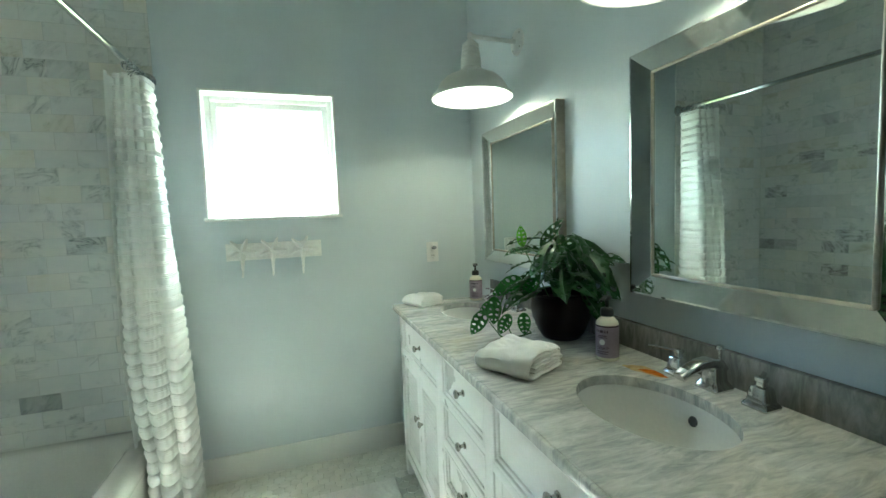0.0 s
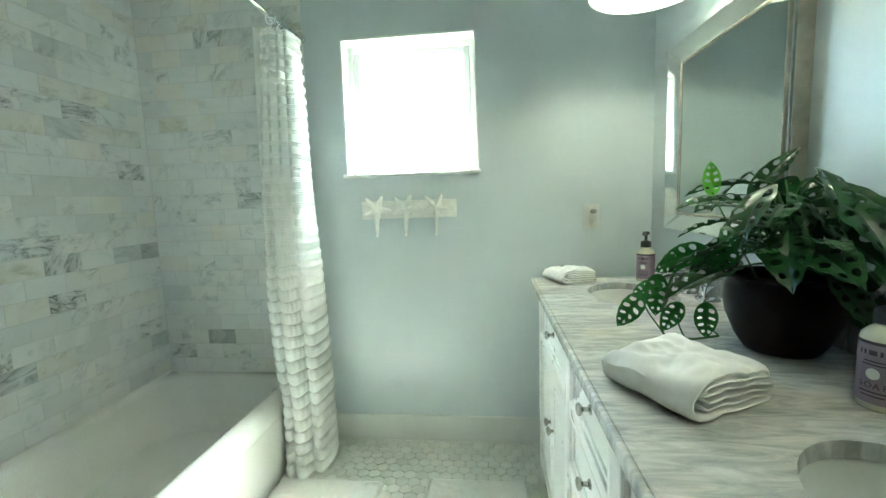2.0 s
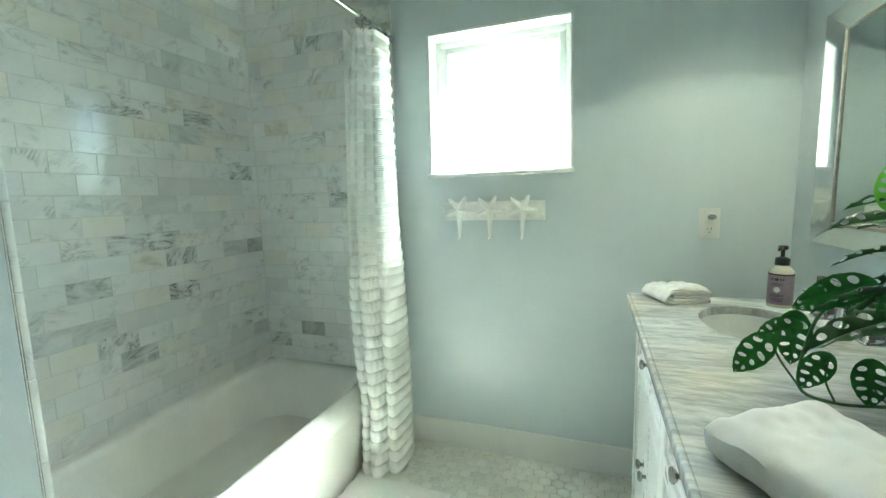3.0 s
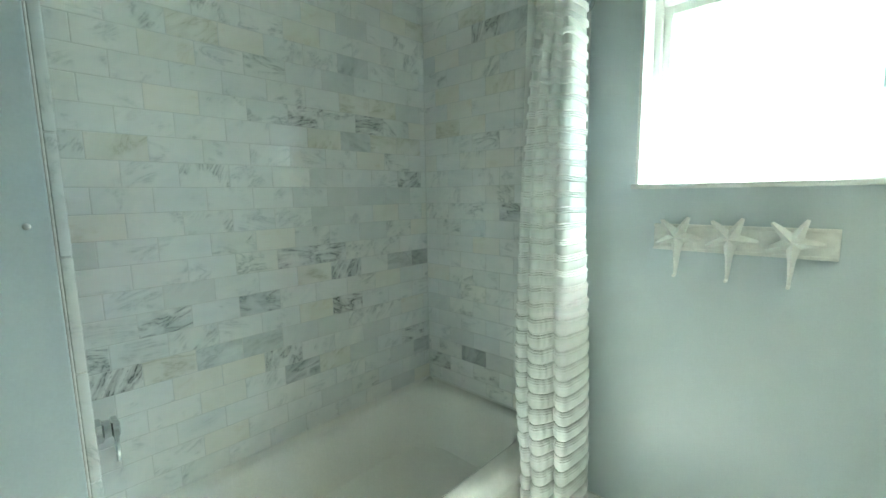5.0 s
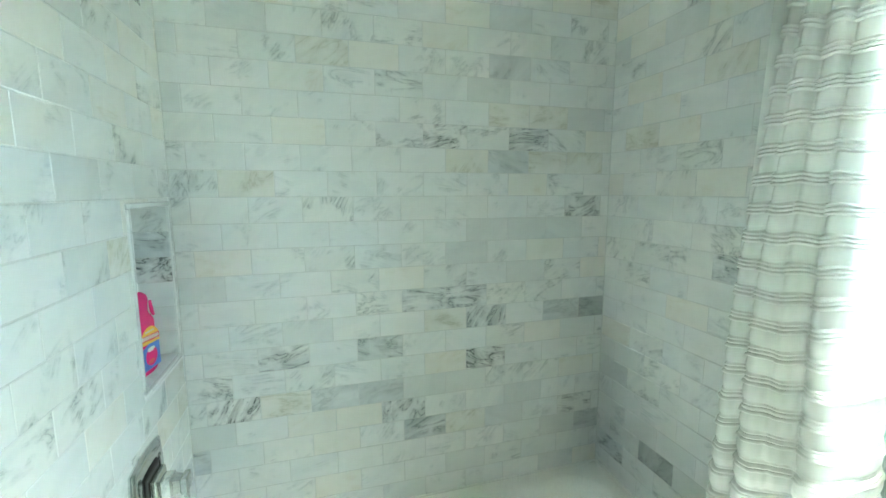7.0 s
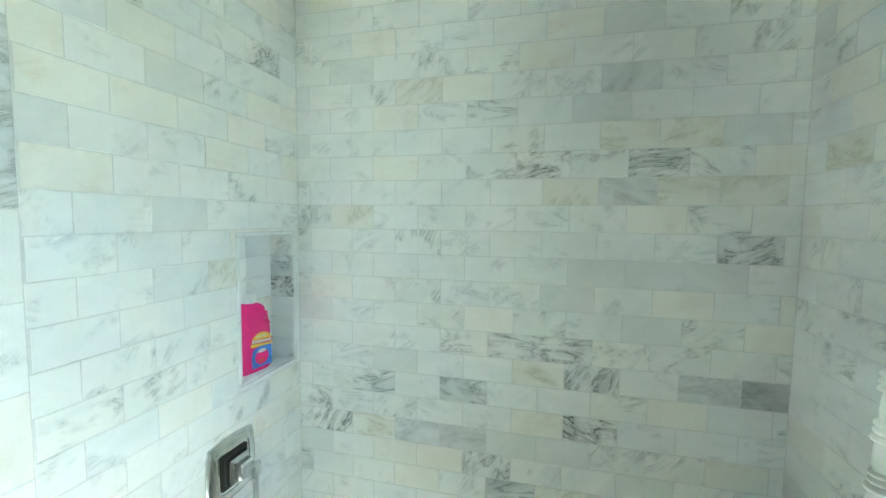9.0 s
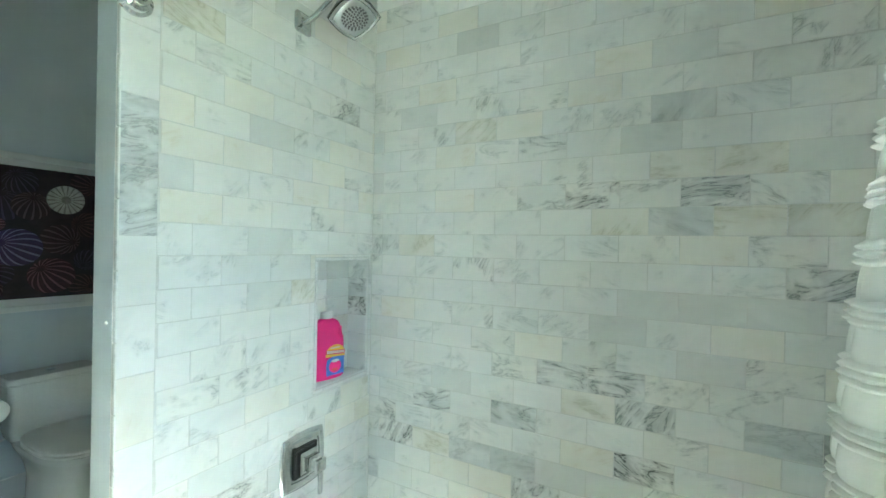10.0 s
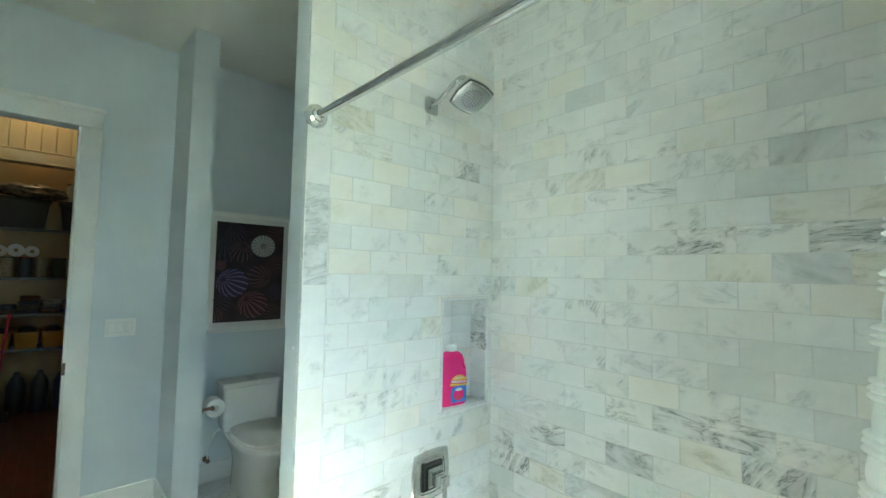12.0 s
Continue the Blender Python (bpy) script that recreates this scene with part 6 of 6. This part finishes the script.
def lay(parent, place, u0, u1, v0, v1, phase, odd, special=None, hole=None, limit=300, gap=0.0023):
    """Running-bond tiles on a wall. place(u, v) gives a tile's pose; phase: where a joint falls in the even rows."""
    count, rest = 0, []
    row = math.floor((v0 - ROW0) / TILE_H)
    while ROW0 + row * TILE_H < v1:
        a, b = max(v0, ROW0 + row * TILE_H), min(v1, ROW0 + (row + 1) * TILE_H)
        shift = phase + (TILE_W / 2 if (row + odd) % 2 else 0)
        col = math.floor((u0 - shift) / TILE_W)
        while shift + col * TILE_W < u1:
            c, d = max(u0, shift + col * TILE_W), min(u1, shift + (col + 1) * TILE_W)
            kind = pick()
            if special and (row, col) in special:
                kind = special[(row, col)]
            rects = [(c, d, a, b)]
            if hole:
                rects = cut(rects, hole)
            for r in rects:
                w, h = r[1] - r[0] - gap, r[3] - r[2] - gap
                if w < 0.006 or h < 0.006:
                    continue
                if count < limit:
                    t = new("tile", tile_mesh(w, h, kind))
                    t.parent = parent
                    t.matrix_basis = place((r[0] + r[1]) / 2, (r[2] + r[3]) / 2)
                    count += 1
                else:
                    rest.append((place((r[0] + r[1]) / 2, (r[2] + r[3]) / 2), w, h))
            col += 1
        row += 1
    if rest:
        vs, fs = [], []
        for m, w, h in rest:
            k = len(vs)
            for z, i in ((-0.008, 0), (0, 0.0009)):
                vs += [tuple(m @ Vector(p)) for p in ((-w / 2 + i, -h / 2 + i, z), (w / 2 - i, -h / 2 + i, z), (w / 2 - i, h / 2 - i, z), (-w / 2 + i, h / 2 - i, z))]
            fs += [(k + 4, k + 5, k + 6, k + 7)] + [(k + i, k + (i + 1) % 4, k + 4 + (i + 1) % 4, k + 4 + i) for i in range(4)]
        me = bpy.data.meshes.new("upper_tiles")
        me.from_pydata(vs, [], fs)
        me.materials.append(M_WHITE)
        ob = new("upper_tiles", me)
        ob.parent = parent
        tagged(ob, kind="stuff")


# notable dark or strongly veined tiles of the shower, by row and column
CREAM, GREY, VEINED, DARK, LIGHT, CLOUDED, STRONG, OLIVE, SMOKE = 1, 2, 3, 4, 5, 6, 8, 9, 10


def by_place(*groups):
    return {spot: kind for kind, spots in groups for spot in spots}


BACK_SPECIAL = by_place(
    (OLIVE, ((-1, 2), (15, 7), (15, 8), (17, 6), (19, 2))),
    (GREY, ((0, 8), (1, 5), (4, 0), (5, 4), (5, 5), (10, 7), (11, 5), (12, 6), (12, 8), (18, 6), (20, 1))),
    (CLOUDED, ((2, 9), (5, 2), (5, 3), (8, 8), (15, 6), (19, 6))),
    (CREAM, ((3, 2), (4, 3), (5, 8), (10, 9), (11, 0), (11, 7), (14, 7), (18, 2), (19, 3), (20, 5), (21, 1), (23, 0))),
    (SMOKE, ((3, 4), (7, 3), (3, -1))),
    (VEINED, ((3, 8), (4, 4), (6, 0), (7, 1), (8, 6), (9, 4), (9, 5), (13, 8), (16, 7))),
    (LIGHT, ((4, 6), (5, 6), (5, 7), (6, 2), (9, 3), (9, 6), (9, 7), (10, 5), (11, 2), (13, 2), (16, 0), (16, 4), (16, 8), (17, 4), (18, 4), (19, 1), (20, 4), (20, 8))),
    (STRONG, ((5, 0), (6, 6), (16, 5))),
    (DARK, ((8, 9),)))
HEAD_SPECIAL = by_place(
    (VEINED, ((5, -2), (20, -4))),
    (LIGHT, ((9, -1), (10, -1), (11, 0), (12, -2), (15, -4), (17, -5), (18, -3), (20, -1), (20, 0), (22, -3))),
    (GREY, ((16, 0), (23, -3))),
    (CREAM, ((15, -1), (16, -3), (17, -2), (18, -4), (18, 0), (19, -2), (22, 0), (23, -4), (24, -2))))
WIN_SPECIAL = by_place(
    (VEINED, ((1, -1), (11, 2), (21, 1))),
    (LIGHT, ((1, 1), (5, 0), (5, 1), (6, 1), (10, 0), (14, 1), (19, -1))),
    (DARK, ((2, 1),)),
    (GREY, ((3, 0), (5, -1), (20, 1))),
    (CREAM, ((9, 1), (16, 1), (17, 0), (20, 2))),
    (OLIVE, ((16, 0), (18, 2), (22, 1))),
    (CLOUDED, ((21, 2),)))
lay(wall_west, lambda u, v: pose(XB, u, v, 90, 0, 90), YH + 0.0, YW, RIM + 0.002, TOP - 0.002, 0.757, 0, BACK_SPECIAL)
lay(wall_shower, lambda u, v: pose(u, YH, v, 90, 0, 180), XB + 0.0, EDGE - 0.078, RIM + 0.002, TOP - 0.002, -0.701, 0, HEAD_SPECIAL, (NX0 - 0.012, NX1 + 0.012, NZ0 - 0.012, NZ1 + 0.012))
lay(wall_north, lambda u, v: pose(u, YW, v, 90, 0, 0), XB + 0.0, EDGE, RIM + 0.002, TOP - 0.002, -1.33, 0, WIN_SPECIAL)
# upright edge column of the shower partition
z, k = 0.42, 0
while z < TOP - 0.16:
    t = new("tile", tile_mesh(0.0765, 0.1535, 7 if 1.52 < z + 0.07 < 1.84 else (0 if k % 4 else 1)))
    t.parent = wall_shower
    t.matrix_basis = pose(EDGE - 0.0398, YH, z + 0.0775, 90, 0, 180)
    z, k = z + 0.155, k + 1
# niche lining
niche = thing("trim_niche", 0, 0, 0, "marble lined recessed shelf in the shower wall", "niche", kind="structure")
for lo, hi in (((NX0 - 0.012, YH - 0.012, NZ0 - 0.012), (NX1 + 0.012, YH + 0.003, NZ0)), ((NX0 - 0.012, YH - 0.012, NZ1), (NX1 + 0.012, YH + 0.003, NZ1 + 0.012)),
               ((NX0 - 0.012, YH - 0.012, NZ0), (NX0, YH + 0.003, NZ1)), ((NX1, YH - 0.012, NZ0), (NX1 + 0.012, YH + 0.003, NZ1))):
    part("edge_strip", box(lo, hi, 0.003), M_WHITE, niche)
part("shelf_slab", box((NX0 + 0.001, YH - NDEEP, NZ0 + 0.0005), (NX1 - 0.001, YH - 0.002, NZ0 + 0.006), 0.001), M_WHITE, niche)
for i, kind in enumerate((6, 2, 0, 8, 10, 5)):
    h = (NZ1 - NZ0) / 6
    zc = NZ0 + h * (i + 0.5)
    t = new("tile", tile_mesh(NDEEP - 0.003, h - 0.0014, kind))
    t.parent = niche
    t.matrix_basis = pose(NX0 + 0.004, YH - NDEEP / 2, zc, 90, 0, 90)
    t = new("tile", tile_mesh(NDEEP - 0.003, h - 0.0014, 0))
    t.parent = niche
    t.matrix_basis = pose(NX1 - 0.004, YH - NDEEP / 2, zc, 90, 0, -90)
    for a, b in ((NX0 + 0.005, NX0 + 0.128), (NX0 + 0.128, NX1 - 0.005)):
        t = new("tile", tile_mesh(b - a - 0.0014, h - 0.0014, (0, 0, 1, 0, 0, 2)[i]))
        t.parent = niche
        t.matrix_basis = pose((a + b) / 2, YH - NDEEP + 0.004, zc, 90, 0, 180)

# ---- hexagon floor ----
HEXR = 0.0315                                   # from the middle to a corner
hx, hy = HEXR * math.sqrt(3), HEXR * 1.5


def hex_verts(r, z):
    """A hexagon with eased corners."""
    return [(r * k * math.cos(radians(a)), r * k * math.sin(radians(a)), z) for i in range(6) for a, k in ((60 * i + 23, 0.95), (60 * i + 37, 0.95))]


me = bpy.data.meshes.new("hexagon_tile")
me.from_pydata(hex_verts(HEXR - 0.0012, -0.006) + hex_verts(HEXR - 0.0012, -0.0008) + hex_verts(HEXR - 0.0022, 0.0), [],
               [tuple(range(24, 36))] + [(k + i, k + (i + 1) % 12, k + 12 + (i + 1) % 12, k + 12 + i) for k in (0, 12) for i in range(12)])
me.materials.append(HEX)
vs, fs, count = [], [], 0
for j in range(-52, 80):
    for i in range(-34, 26):
        x, y = (i + 0.5 * (j % 2)) * hx, j * hy
        if not (-1.54 < x < XV + 0.02 and YC - 0.02 < y < YN + 0.02):
            continue
        if x < TX1 - 0.02 and YH - 0.08 < y:
            continue
        if y > 1.88 and -0.62 < x < 0.56 and count < 300:
            t = new("tile", me)
            t.parent = floor_slab
            t.matrix_basis = pose(x, y, 0)
            count += 1
        else:
            k = len(vs)
            vs += [(x + px, y + py, pz) for px, py, pz in hex_verts(HEXR - 0.0012, -0.006) + hex_verts(HEXR - 0.0018, 0.0)]
            fs += [tuple(k + 12 + q for q in range(12))] + [(k + q, k + (q + 1) % 12, k + 12 + (q + 1) % 12, k + 12 + q) for q in range(12)]
rest = bpy.data.meshes.new("far_tiles")
rest.from_pydata(vs, [], fs)
rest.materials.append(HEX)
ob = new("far_tiles", rest)
ob.parent = floor_slab
tagged(ob, kind="stuff")
